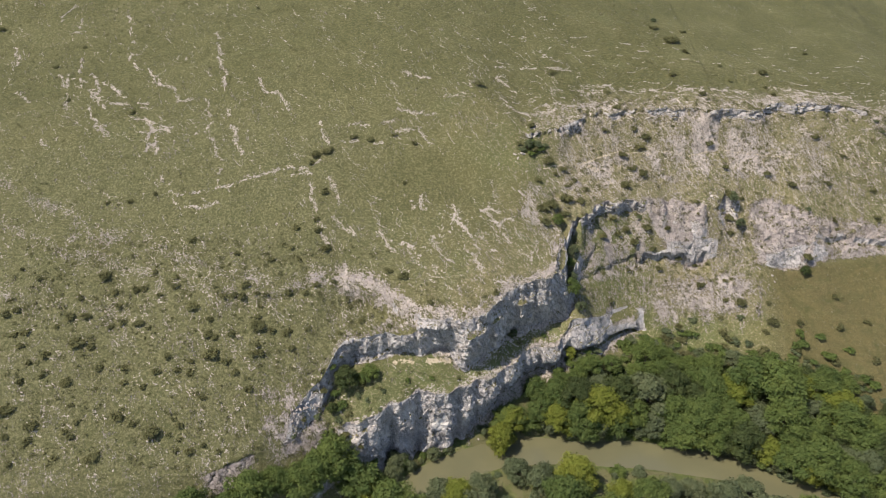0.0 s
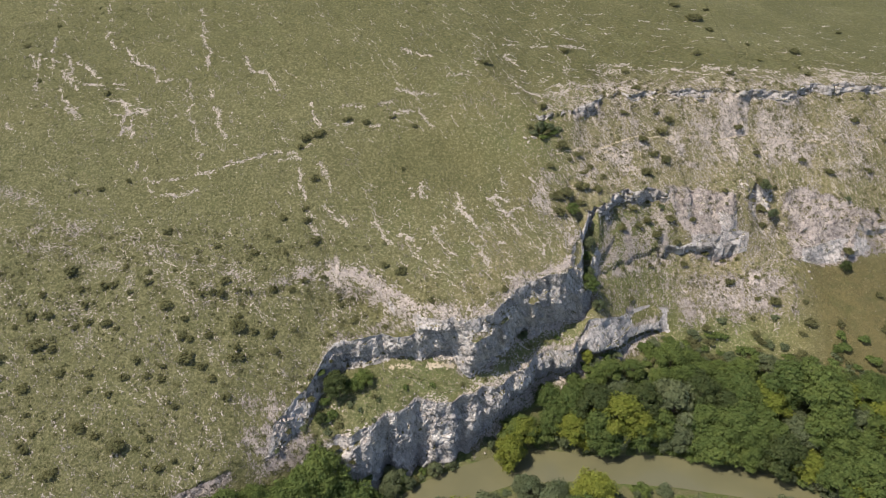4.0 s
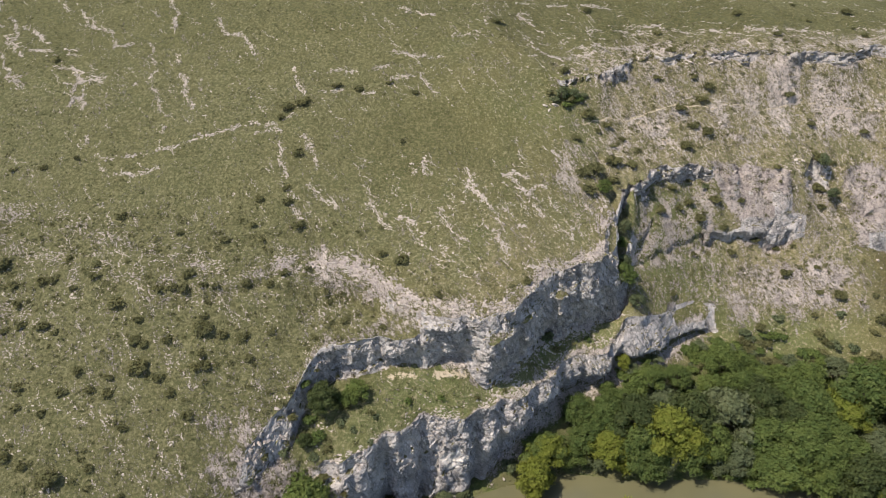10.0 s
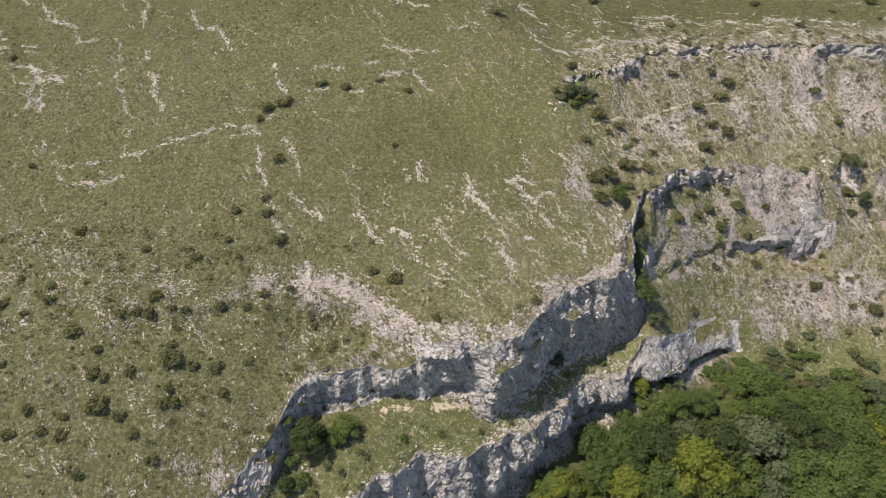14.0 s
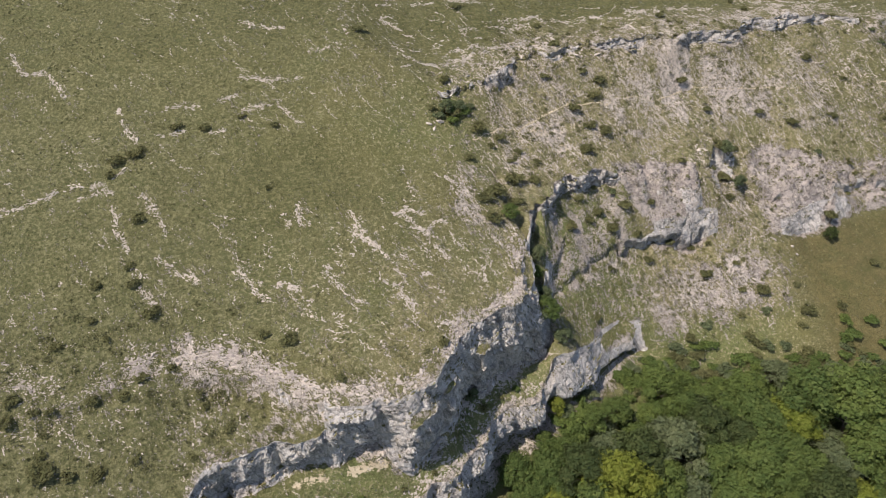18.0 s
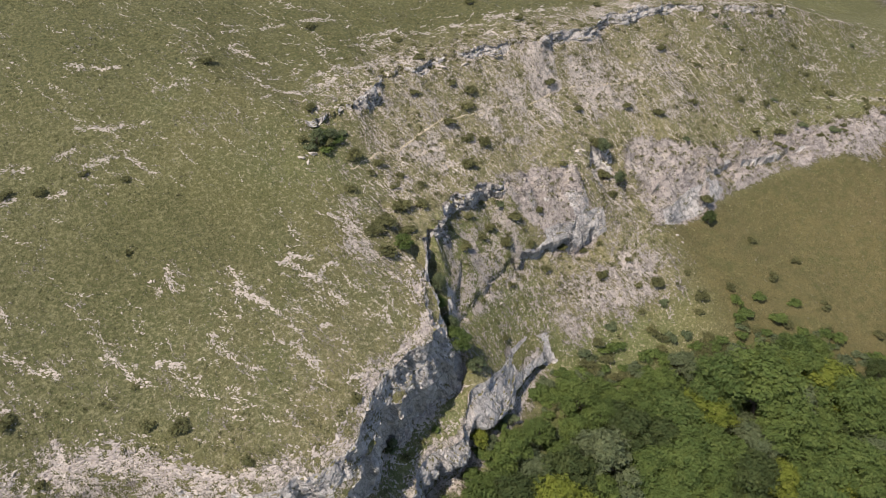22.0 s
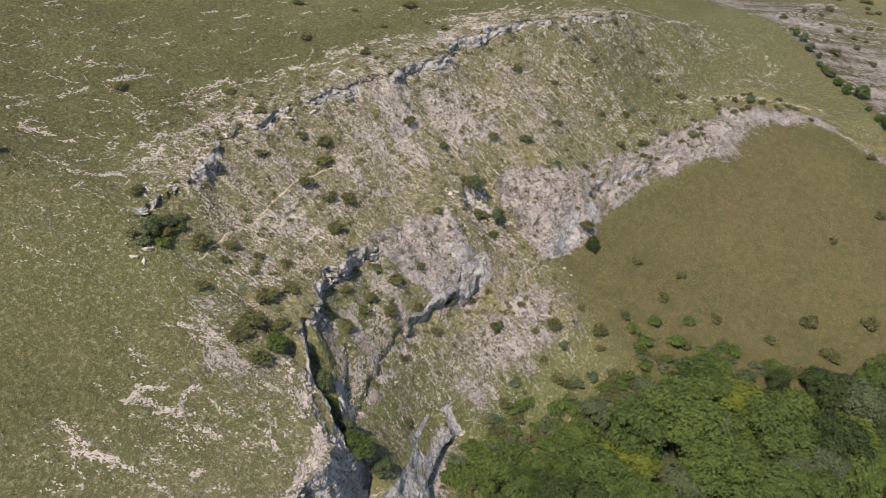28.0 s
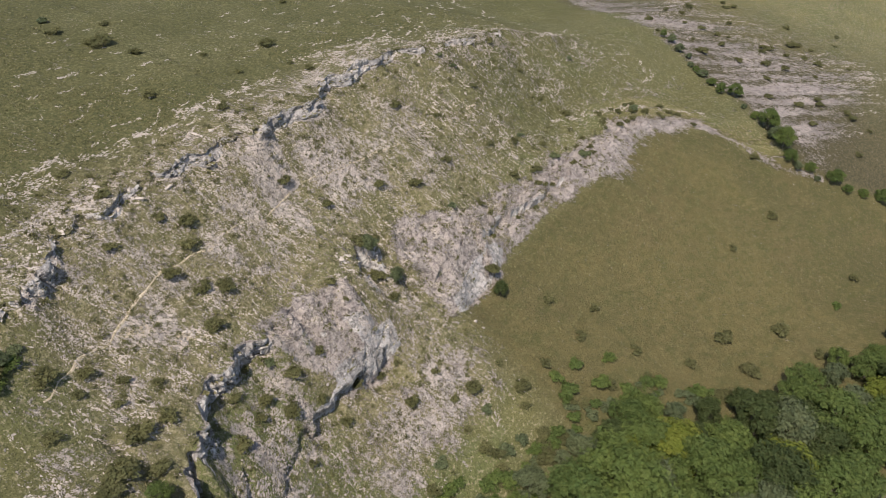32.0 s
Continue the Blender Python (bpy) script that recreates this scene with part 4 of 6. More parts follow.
def cliff_build(t, bsdf):
    n = Net(t)
    broad, mid, grain, pits = n.noise(0.22, 4), n.noise(1.1, 5, 0.6), n.noise(3.2, 6, 0.68), n.noise(8.5, 5, 0.75)
    beds_ = n.noise(1.3, 6, 0.62, (1, 1, 0.2), 0.0, 0.5)
    runs = n.noise(0.8, 6, 0.65, (1, 1, 0.13))
    r = n.mix(n.ramp(broad, 0.38, 0.62), (0.375, 0.352, 0.330), (0.470, 0.440, 0.408))
    r = n.mix(n.ramp(mid, 0.44, 0.64, 0, 0.7), r, (0.300, 0.294, 0.290))
    r = n.mix(n.ramp(beds_, 0.50, 0.62, 0, 0.75), r, (0.300, 0.288, 0.278))
    r = n.mix(n.ramp(beds_, 0.46, 0.36, 0, 0.55), r, (0.560, 0.528, 0.488))
    r = n.mix(n.ramp(runs, 0.52, 0.68, 0, 0.65), r, (0.230, 0.222, 0.218))
    r = n.mix(n.ramp(n.noise(0.5, 4), 0.60, 0.74, 0, 0.35), r, (0.47, 0.40, 0.31))
    r = n.mix(n.ramp(grain, 0.53, 0.66, 0, 0.7), r, (0.600, 0.570, 0.530))
    r = n.mix(n.ramp(pits, 0.54, 0.66, 0, 0.75), r, (0.175, 0.168, 0.160))
    joints = n.ramp(n.math("ABSOLUTE", n.math("SUBTRACT", n.noise(0.55, 5, 0.6, (1, 1, 0.25), 0.0, 0.45), 0.5)), 0.0, 0.018, 1.0, 0.0)
    level_ = n.ramp(n.math("ABSOLUTE", n.math("SUBTRACT", n.noise(0.5, 5, 0.6, (0.25, 0.25, 1.2)), 0.5)), 0.0, 0.014, 1.0, 0.0)
    joints = n.math("MAXIMUM", joints, n.math("MULTIPLY", level_, 0.7))
    r = n.mix(n.math("MULTIPLY", joints, 0.6), r, (0.10, 0.095, 0.09))
    # a paler spot with a ragged outline, low on the lower cliff
    pale_spot = t.nodes.new("ShaderNodeVectorMath")
    pale_spot.operation = "DISTANCE"
    t.links.new(n.pos, pale_spot.inputs[0])
    pale_spot.inputs[1].default_value = (9.3, -17.2, -19.4)
    spot_dist = n.math("ADD", pale_spot.outputs["Value"], n.math("MULTIPLY", n.math("SUBTRACT", n.noise(1.2, 4), 0.5), 3.0))
    r = n.mix(n.ramp(spot_dist, 1.2, 1.7, 0.85, 0.0), r, (0.74, 0.69, 0.62))
    # turf on the ledges that lie flat
    up = t.nodes.new("ShaderNodeSeparateXYZ")
    t.links.new(t.nodes.new("ShaderNodeNewGeometry").outputs["True Normal"], up.inputs[0])
    turf = n.ramp(n.math("ADD", up.outputs["Z"], n.math("MULTIPLY", n.math("SUBTRACT", n.noise(1.3, 5, 0.65), 0.5), 1.0)), 0.88, 0.95)
    r = n.mix(turf, r, n.mix(n.ramp(grain, 0.4, 0.6), (0.110, 0.108, 0.045), (0.205, 0.180, 0.090)))
    t.links.new(r, bsdf.inputs["Base Color"])
    bsdf.inputs["Roughness"].default_value = 0.92
    bsdf.inputs["Specular IOR Level"].default_value = 0.15
    h = n.bump(n.math("ADD", beds_, n.math("MULTIPLY", mid, 0.7)), 0.35, 0.9)
    h = n.bump(grain, 0.30, 0.9, h)
    h = n.bump(pits, 0.10, 0.8, h)
    h = n.bump(n.math("SUBTRACT", 1.0, joints), 0.15, 0.8, h)
    t.links.new(h, bsdf.inputs["Normal"])


def grey_build(t, bsdf):
    n = Net(t)
    r, grain, streak = rock_colour(n)
    t.links.new(n.mix(1.0, r, (0.56, 0.538, 0.528), "MULTIPLY"), bsdf.inputs["Base Color"])
    bsdf.inputs["Roughness"].default_value = 0.9
    t.links.new(n.bump(grain, 0.15, 0.9), bsdf.inputs["Normal"])


def stone_build(t, bsdf):
    n = Net(t)
    r, grain, streak = rock_colour(n)
    vary = t.nodes.new("ShaderNodeNewGeometry").outputs["Random Per Island"]
    r = n.mix(1.0, n.mix(n.ramp(vary, 0.0, 1.0, 0.0, 0.35), r, (0.56, 0.53, 0.485)), (0.67, 0.645, 0.62), "MULTIPLY")
    t.links.new(r, bsdf.inputs["Base Color"])
    bsdf.inputs["Roughness"].default_value = 0.9
    t.links.new(n.bump(grain, 0.12, 0.8), bsdf.inputs["Normal"])


def water_build(t, bsdf):
    n = Net(t)
    t.links.new(n.mix(n.ramp(n.noise(0.12, 3), 0.4, 0.62), (0.108, 0.104, 0.056), (0.096, 0.094, 0.052)), bsdf.inputs["Base Color"])
    bsdf.inputs["Roughness"].default_value = 0.22
    t.links.new(n.bump(n.noise(1.6, 3), 0.02, 0.35), bsdf.inputs["Normal"])


def leaf_build(dark, light, gold, gaps=0.47):
    """Sprays of foliage: each triangle carries many leaves with gaps between them."""
    def build(t, bsdf):
        n = Net(t)
        each = t.nodes.new("ShaderNodeObjectInfo").outputs["Random"]
        leaf = t.nodes.new("ShaderNodeNewGeometry").outputs["Random Per Island"]
        c = n.mix(each, dark, light)
        c = n.mix(n.ramp(leaf, 0.3, 1.0, 0, 0.5), c, gold)
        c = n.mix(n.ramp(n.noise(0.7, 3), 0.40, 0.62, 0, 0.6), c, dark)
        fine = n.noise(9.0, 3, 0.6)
        # low spots of the bump coloured darker: shade painted between the leaves
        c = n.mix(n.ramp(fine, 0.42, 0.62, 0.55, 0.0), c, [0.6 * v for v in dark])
        t.links.new(c, bsdf.inputs["Base Color"])
        bsdf.inputs["Roughness"].default_value = 0.75
        bsdf.inputs["Specular IOR Level"].default_value = 0.18
        t.links.new(n.bump(fine, 0.10, 1.0), bsdf.inputs["Normal"])
        glow, blend = t.nodes.new("ShaderNodeBsdfTranslucent"), t.nodes.new("ShaderNodeMixShader")
        t.links.new(n.mix(0.4, c, gold), glow.inputs["Color"])
        blend.inputs[0].default_value = 0.35
        t.links.new(bsdf.outputs[0], blend.inputs[1])
        t.links.new(glow.outputs[0], blend.inputs[2])
        clear, cut = t.nodes.new("ShaderNodeBsdfTransparent"), t.nodes.new("ShaderNodeMixShader")
        t.links.new(n.ramp(n.noise(6.0, 2, 0.6), gaps - 0.02, gaps + 0.02), cut.inputs[0])
        t.links.new(clear.outputs[0], cut.inputs[1])
        t.links.new(blend.outputs[0], cut.inputs[2])
        t.links.new(cut.outputs[0], t.nodes["Material Output"].inputs["Surface"])
    return build


def earth_build(t, bsdf):
    n = Net(t)
    c = n.mix(n.ramp(n.noise(1.2, 5, 0.65), 0.38, 0.62), (0.36, 0.30, 0.21), (0.45, 0.39, 0.29))
    c = n.mix(n.ramp(n.noise(3.0, 6, 0.75), 0.48, 0.58, 0, 0.9), c, (0.17, 0.15, 0.08))
    t.links.new(c, bsdf.inputs["Base Color"])
    bsdf.inputs["Roughness"].default_value = 0.95
    t.links.new(n.bump(n.noise(7.0, 5), 0.06, 0.8), bsdf.inputs["Normal"])


def bark_build(t, bsdf):
    n = Net(t)
    c = n.mix(n.noise(6, 5, 0.6, (1, 1, 0.2)), (0.045, 0.036, 0.026), (0.16, 0.135, 0.105))
    t.links.new(c, bsdf.inputs["Base Color"])
    bsdf.inputs["Roughness"].default_value = 0.95


def tuft_build(t, bsdf):
    n = Net(t)
    each = t.nodes.new("ShaderNodeNewGeometry").outputs["Random Per Island"]
    c = n.mix(n.ramp(each, 0.0, 0.6), (0.078, 0.086, 0.030), (0.128, 0.122, 0.050))
    t.links.new(n.mix(n.ramp(each, 0.7, 1.0), c, (0.205, 0.182, 0.092)), bsdf.inputs["Base Color"])
    bsdf.inputs["Roughness"].default_value = 0.85


TUFT = material("grass tufts", tuft_build)
GROUND = material("dry grass and stones", ground_build)
CLIFF = material("limestone cliff", cliff_build)
STONE = material("pale limestone", stone_build)
STONE_GREY = material("grey limestone", grey_build)
WATER = material("muddy water", water_build)
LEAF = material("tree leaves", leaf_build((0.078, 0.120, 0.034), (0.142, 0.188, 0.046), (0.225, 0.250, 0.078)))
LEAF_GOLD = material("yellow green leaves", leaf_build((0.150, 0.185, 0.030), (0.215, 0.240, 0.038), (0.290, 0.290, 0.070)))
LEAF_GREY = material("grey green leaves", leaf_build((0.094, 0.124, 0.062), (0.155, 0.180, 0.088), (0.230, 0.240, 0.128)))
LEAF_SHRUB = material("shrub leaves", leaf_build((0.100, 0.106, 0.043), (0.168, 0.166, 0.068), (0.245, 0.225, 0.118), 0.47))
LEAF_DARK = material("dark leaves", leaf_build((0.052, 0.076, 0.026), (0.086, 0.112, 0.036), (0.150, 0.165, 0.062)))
EARTH = material("trodden earth", earth_build)
BARK = material("bark", bark_build)


# ---- meshes ----
def link_mesh(name, verts, faces, mat, flat_shaded=False):
    me = bpy.data.meshes.new(name)
    me.from_pydata([tuple(v) for v in verts], [], faces)
    me.materials.append(mat)
    me.polygons.foreach_set("use_smooth", [not flat_shaded] * len(me.polygons))
    me.update()
    return me


def sheet_object(name, mask, mat):
    """The faces of the terrain sheet that the mask names, as one object."""
    r, c = np.nonzero(mask)
    quads = np.stack([r * COLS + c, r * COLS + c + 1, (r + 1) * COLS + c + 1, (r + 1) * COLS + c], 1)
    used, inverse = np.unique(quads, return_inverse=True)
    quads = inverse.reshape(-1, 4)
    me = bpy.data.meshes.new(name)
    me.vertices.add(len(used))
    me.vertices.foreach_set("co", ground_xyz.reshape(-1, 3)[used].astype(np.float32).ravel())
    me.loops.add(quads.size)
    me.loops.foreach_set("vertex_index", quads.ravel().astype(np.int32))
    me.polygons.add(len(quads))
    me.polygons.foreach_set("loop_start", np.arange(0, quads.size, 4, dtype=np.int32))
    me.polygons.foreach_set("use_smooth", np.full(len(quads), mat is GROUND))
    me.update(calc_edges=True)
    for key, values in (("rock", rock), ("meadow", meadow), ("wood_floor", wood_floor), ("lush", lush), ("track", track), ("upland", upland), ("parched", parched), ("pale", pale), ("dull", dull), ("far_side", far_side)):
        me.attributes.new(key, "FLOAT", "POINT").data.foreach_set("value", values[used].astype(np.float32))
    me.materials.append(mat)
    return new(name, me)


face_steep = 0.25 * (steep[:-1, :-1] + steep[1:, :-1] + steep[:-1, 1:] + steep[1:, 1:])
band_of = np.array(bands)[:, None]
cliffy = (face_steep > 0.45) & (near[:-1, :-1] > 0.5)
lower, main, scarp = cliffy & (band_of == "lower"), cliffy & (band_of == "main"), cliffy & (band_of == "scarp")
tagged(sheet_object("ground", ~(lower | main | scarp), GROUND), "dry grassy limestone hillside strewn with pale stones", "ground", kind="structure")
tagged(sheet_object("main_cliff", main, CLIFF), "grey weathered limestone cliff at the edge of the plateau", "cliff", kind="structure")
tagged(sheet_object("lower_cliff", lower, CLIFF), "grey limestone cliff rising from the river", "cliff", kind="structure")
tagged(sheet_object("upper_scarp", scarp, CLIFF), "low broken limestone scarp on the hillside", "cliff", kind="structure")
wx, wy = np.meshgrid(np.linspace(-400, 400, 41), np.linspace(-160, -8, 20))
river_verts = np.stack([wx.ravel(), wy.ravel(), np.full(wx.size, -26.0)], 1)
river_faces = [(r * 41 + c, r * 41 + c + 1, (r + 1) * 41 + c + 1, (r + 1) * 41 + c) for r in range(19) for c in range(40)]
tagged(new("river", link_mesh("river", river_verts, river_faces, WATER)), "slow muddy olive-brown river under the cliff", "river", kind="structure")


# ---- stones ----
def stone_shape(rng, sides=6):
    """A broken slab: a ring of corners at the foot, a smaller ring above, a top."""
    a = (np.arange(sides) + rng.uniform(-0.35, 0.35, sides)) * 2 * np.pi / sides
    r = rng.uniform(0.7, 1.1, sides)
    low = np.stack([np.cos(a) * r, np.sin(a) * r, np.full(sides, -0.5)], 1)
    top = np.stack([np.cos(a) * r * rng.uniform(0.55, 0.95, sides), np.sin(a) * r * rng.uniform(0.55, 0.95, sides), rng.uniform(0.35, 0.9, sides)], 1)
    verts = np.concatenate([low, top])
    faces = [(i, (i + 1) % sides, sides + (i + 1) % sides, sides + i) for i in range(sides)] + [tuple(range(sides, 2 * sides))]
    return verts, faces


rng = np.random.default_rng(4)
shapes = np.array([stone_shape(rng, 4)[0] for k in range(32)])
SHAPE_FACES = stone_shape(rng, 4)[1]
strike = math.atan2(ALONG[1], ALONG[0])


def lay_stones(name, label, x, y, size, turn, sunk=0.0, mat=STONE):
    """One slab at each place, long side along its turn."""
    count = len(x)
    sv = shapes[rng.integers(len(shapes), size=count)]
    long_, wide_, high_ = size * rng.uniform(1.0, 2.0, count), size * rng.uniform(0.5, 0.9, count), size * rng.uniform(0.3, 0.75, count)
    vx, vy, vz = sv[..., 0] * long_[:, None], sv[..., 1] * wide_[:, None], sv[..., 2] * high_[:, None]
    ca, sa = np.cos(turn)[:, None], np.sin(turn)[:, None]
    z = ground_z_many(x, y) - sunk * high_
    v = np.stack([x[:, None] + vx * ca - vy * sa, y[:, None] + vx * sa + vy * ca, z[:, None] + vz + vx * rng.normal(0, 0.12, count)[:, None]], 2).reshape(-1, 3)
    base = (np.arange(count) * 8).tolist()
    faces = [tuple(i + o for i in f) for o in base for f in SHAPE_FACES]
    ob = new(name, link_mesh(name, v, faces, mat, True))
    return tagged(ob, label, "stones", kind="stuff")


def field_of_stones(name, label, count, box, size, power):
    x, y = rng.uniform(box[0], box[1], count), rng.uniform(box[2], box[3], count)
    d, m = stoniness(x, y)
    want = np.clip(1.15 * d + 0.45 * streaks(x, y) - 0.12, 0, 0.9) * (d > 0.03)
    take = rng.uniform(0, 1, count) < want
    x, y, want = x[take], y[take], want[take]
    s = size * (0.35 + rng.uniform(0, 1, len(x)) ** power * 1.5) * (0.6 + 0.5 * want)
    return lay_stones(name, label, x, y, s, strike + rng.normal(0, 0.5, len(x)))


def along_bed(points, spacing, scatter):
    """Places along a wandering, broken line, with the heading of the line."""
    xs_, ys_, hs_ = [], [], []
    phase = rng.uniform(0, 100)
    for (ax, ay), (bx, by) in zip(points[:-1], points[1:]):
        length = math.hypot(bx - ax, by - ay)
        f = rng.uniform(0, 1, max(2, int(length / spacing)))
        wob = 0.45 * fbm(np.stack([f * length + phase, 0 * f + phase, 0 * f], 1), 1.6, 2, 141)
        nx, ny = -(by - ay) / length, (bx - ax) / length
        off = wob + rng.normal(0, scatter, len(f))
        px, py = ax + (bx - ax) * f + nx * off, ay + (by - ay) * f + ny * off
        keep_ = fbm(np.stack([px, py, 0 * px], 1), 1.3, 2, 143) > -0.30
        xs_.append(px[keep_])
        ys_.append(py[keep_])
        hs_.append(np.full(int(keep_.sum()), math.atan2(by - ay, bx - ax)))
    return np.concatenate(xs_), np.concatenate(ys_), np.concatenate(hs_)


def short_beds(count, box, heading, spread, length, gate):
    """Many short outcrop lines, where the ground is stony enough."""
    lines = []
    x, y = rng.uniform(box[0], box[1], count), rng.uniform(box[2], box[3], count)
    d, m = stoniness(x, y)
    for a, b, w in zip(x, y, d):
        if rng.uniform(0, gate) > w:
            continue
        h, l = heading + rng.normal(0, spread), length * (0.4 + rng.exponential(0.6))
        lines.append([(a, b), (a + 0.5 * l * math.cos(h), b + 0.5 * l * math.sin(h)), (a + l * math.cos(h + 0.2), b + l * math.sin(h + 0.2))])
    return lines


def stones_on_lines(name, label, lines, spacing, scatter, size, mat=STONE):
    got = [along_bed(points, spacing, scatter) for points in lines]
    x, y, h = (np.concatenate([g[k] for g in got]) for k in range(3))
    dry_ground = stoniness(x, y)[1] < 0.3
    x, y, h = x[dry_ground], y[dry_ground], h[dry_ground]
    s = size * (0.45 + 1.1 * rng.uniform(0, 1, len(x)) ** 2.2)
    return lay_stones(name, label, x, y, s, h + rng.normal(0, 0.35, len(x)), 0.15, mat)


stones_on_lines("bed_stones", "broken lines of pale limestone outcrop in the grass", BEDS[:-14], 0.034, 0.19, 0.14)
stones_on_lines("upper_bed_stones", "scattered bands of pale limestone above the scarp", BEDS[-14:], 0.034, 0.32, 0.13)
stones_on_lines("bench_stones", "rough limestone rubble along the rocky benches", BENCHES, 0.024, 0.8, 0.12, STONE_GREY)
stones_on_lines("plateau_beds", "short pale streaks of limestone on the plateau", short_beds(6800, (-100, 33, -9, 80), strike, 0.25, 1.9, 0.9), 0.08, 0.09, 0.10)
stones_on_lines("rim_beds", "chains of white limestone stones above the buttress", short_beds(430, (-4, 31, -8, 17), strike + 0.15, 0.3, 1.4, 0.8), 0.09, 0.10, 0.11)
stones_on_lines("slope_beds", "short pale streaks of limestone on the western slope", short_beds(1300, (-72, -6, -34, 4), strike, 0.3, 1.6, 0.8), 0.10, 0.12, 0.12)
stones_on_lines("east_beds", "hatched streaks of limestone on the eastern slope", short_beds(1700, (30, 104, 22, 42), -1.42, 0.14, 2.8, 0.8), 0.07, 0.08, 0.095)
stones_on_lines("ridge_beds", "faint grey limestone streaks on the eastern ridge", short_beds(420, (98, 146, 22, 44), -0.25, 0.3, 2.2, 0.6), 0.11, 0.12, 0.12, STONE_GREY)
stones_on_lines("amphitheatre_beds", "hatched limestone ribs in the eastern hollow", short_beds(1150, (36, 76, 4, 24), -1.9, 0.25, 1.8, 0.9), 0.08, 0.10, 0.11, STONE_GREY)
stones_on_lines("hilltop_beds", "long pale limestone bands above the scarp", short_beds(1900, (20, 140, 32, 75), 0.10, 0.22, 1.7, 0.7), 0.08, 0.11, 0.135)
RIM = [(x, y + 0.5) for x, y, z in EDGE if -14 < x < 33]
stones_on_lines("rim_stones", "rough pale limestone crags along the rim of the cliff", [RIM], 0.035, 0.8, 0.19)
stones_on_lines("rim_crags", "grey limestone crags along the rim of the cliff", [RIM, RIM], 0.035, 0.6, 0.19, STONE_GREY)
stones_on_lines("terrace_stones", "broken pale limestone on the lip of the terrace", [[(x, y + 0.6) for x, y, z in LEDGE if -6 < x < 33]] * 2, 0.05, 0.5, 0.16)
RIBS = [[(34.5, 6.6), (38, 9.6), (42, 12.4), (46, 14.8)], [(35.2, 7.6), (38.4, 11), (41.5, 13.4)], [(35.6, 9), (37.2, 11.4), (39.4, 14.6)], [(38.5, 11), (41.5, 14.5), (44, 16)], [(42.5, 13.5), (46.5, 16.6)], [(45, 15.5), (50, 18)], [(36.5, 7.2), (40.6, 9.6)], [(41, 14), (43.5, 18)], [(44.5, 16), (47.5, 20)]]
stones_on_lines("gully_ribs", "grey limestone ribs running down beside the gully", RIBS, 0.03, 0.3, 0.16, STONE_GREY)
stones_on_lines("far_beds", "level limestone bands on the far slope", [[(a, b), (a + 3, b - 2.3), (a + 6, b - 4.8)] for a, b in zip(rng.uniform(150, 185, 150), rng.uniform(-8, 45, 150)) if a - 0.35 * b > 147], 0.2, 0.2, 0.17, STONE_GREY)
field_of_stones("plateau_stones", "pale limestone stones lying in streaks on dry grass", 95000, (-105, 40, -8, 85), 0.10, 3.5)
field_of_stones("slope_stones", "small pale limestone rubble on the scrubby slope", 46000, (-75, -4, -40, 6), 0.10, 3.5)
field_of_stones("slab_stones", "broken limestone slabs on the eastern slope", 32000, (32, 125, 3, 62), 0.095, 3.5)


def field_of_grass(name, label, count, box, height):
    """Tufts: three blades fanned out from each root."""
    x, y = rng.uniform(box[0], box[1], count), rng.uniform(box[2], box[3], count)
    j = np.clip(np.searchsorted(xs, x), 0, COLS - 1)
    i = np.array([np.searchsorted(col_y[:, c], v) for c, v in zip(j, y)]).clip(0, ROWS - 1)
    patch = fbm(np.stack([x, y, 0 * x], 1), 1.4, 3, 77)
    ok = (steep[i, j] < 0.15) & (rng.uniform(0, 1, count) < 0.45 + 0.9 * patch)
    x, y = x[ok], y[ok]
    z = ground_z_many(x, y)
    root = np.stack([x, y, z - 0.03], 1)
    verts, faces = [], []
    h = height * rng.uniform(0.5, 1.4, len(x))
    turn = rng.uniform(0, 6.28, len(x))
    for k in range(3):
        a = turn + k * 2.09
        out = np.stack([np.cos(a), np.sin(a), 0 * a], 1)
        side = np.stack([-np.sin(a), np.cos(a), 0 * a], 1)
        tip = root + out * (h * 0.8)[:, None] + np.stack([0 * h, 0 * h, h], 1)
        verts.append(np.stack([root - side * (h * 0.4)[:, None], root + side * (h * 0.4)[:, None], tip], 1))
    v = np.stack(verts, 1).reshape(-1, 9, 3)
    v[:, 3] = v[:, 1]
    flat_v = np.concatenate([v[:, 0], v[:, 1], v[:, 2], v[:, 5], v[:, 8]])
    m = len(x)
    ids = np.arange(m)
    tris = np.concatenate([np.stack([ids, ids + m, ids + 2 * m], 1), np.stack([ids, ids + m, ids + 3 * m], 1), np.stack([ids, ids + m, ids + 4 * m], 1)])
    ob = new(name, link_mesh(name, flat_v, [tuple(q) for q in tris.tolist()], TUFT, True))
    return tagged(ob, label, "grass", kind="stuff")


field_of_grass("plateau_grass", "dry olive grass tufts on the plateau", 120000, (-105, 60, -8, 88), 0.17)
field_of_grass("slope_grass", "sparse dry grass on the stony western slope", 26000, (-60, -4, -34, 6), 0.17)
field_of_grass("ledge_grass", "grass on the ledges under the cliff", 6000, (-10, 34, -22, -2), 0.22)
field_of_grass("east_grass", "dry grass between the eastern rocks", 40000, (32, 125, 4, 60), 0.17)
field_of_grass("meadow_grass", "dry straw-brown meadow grass", 30000, (72, 145, -18, 18), 0.12)


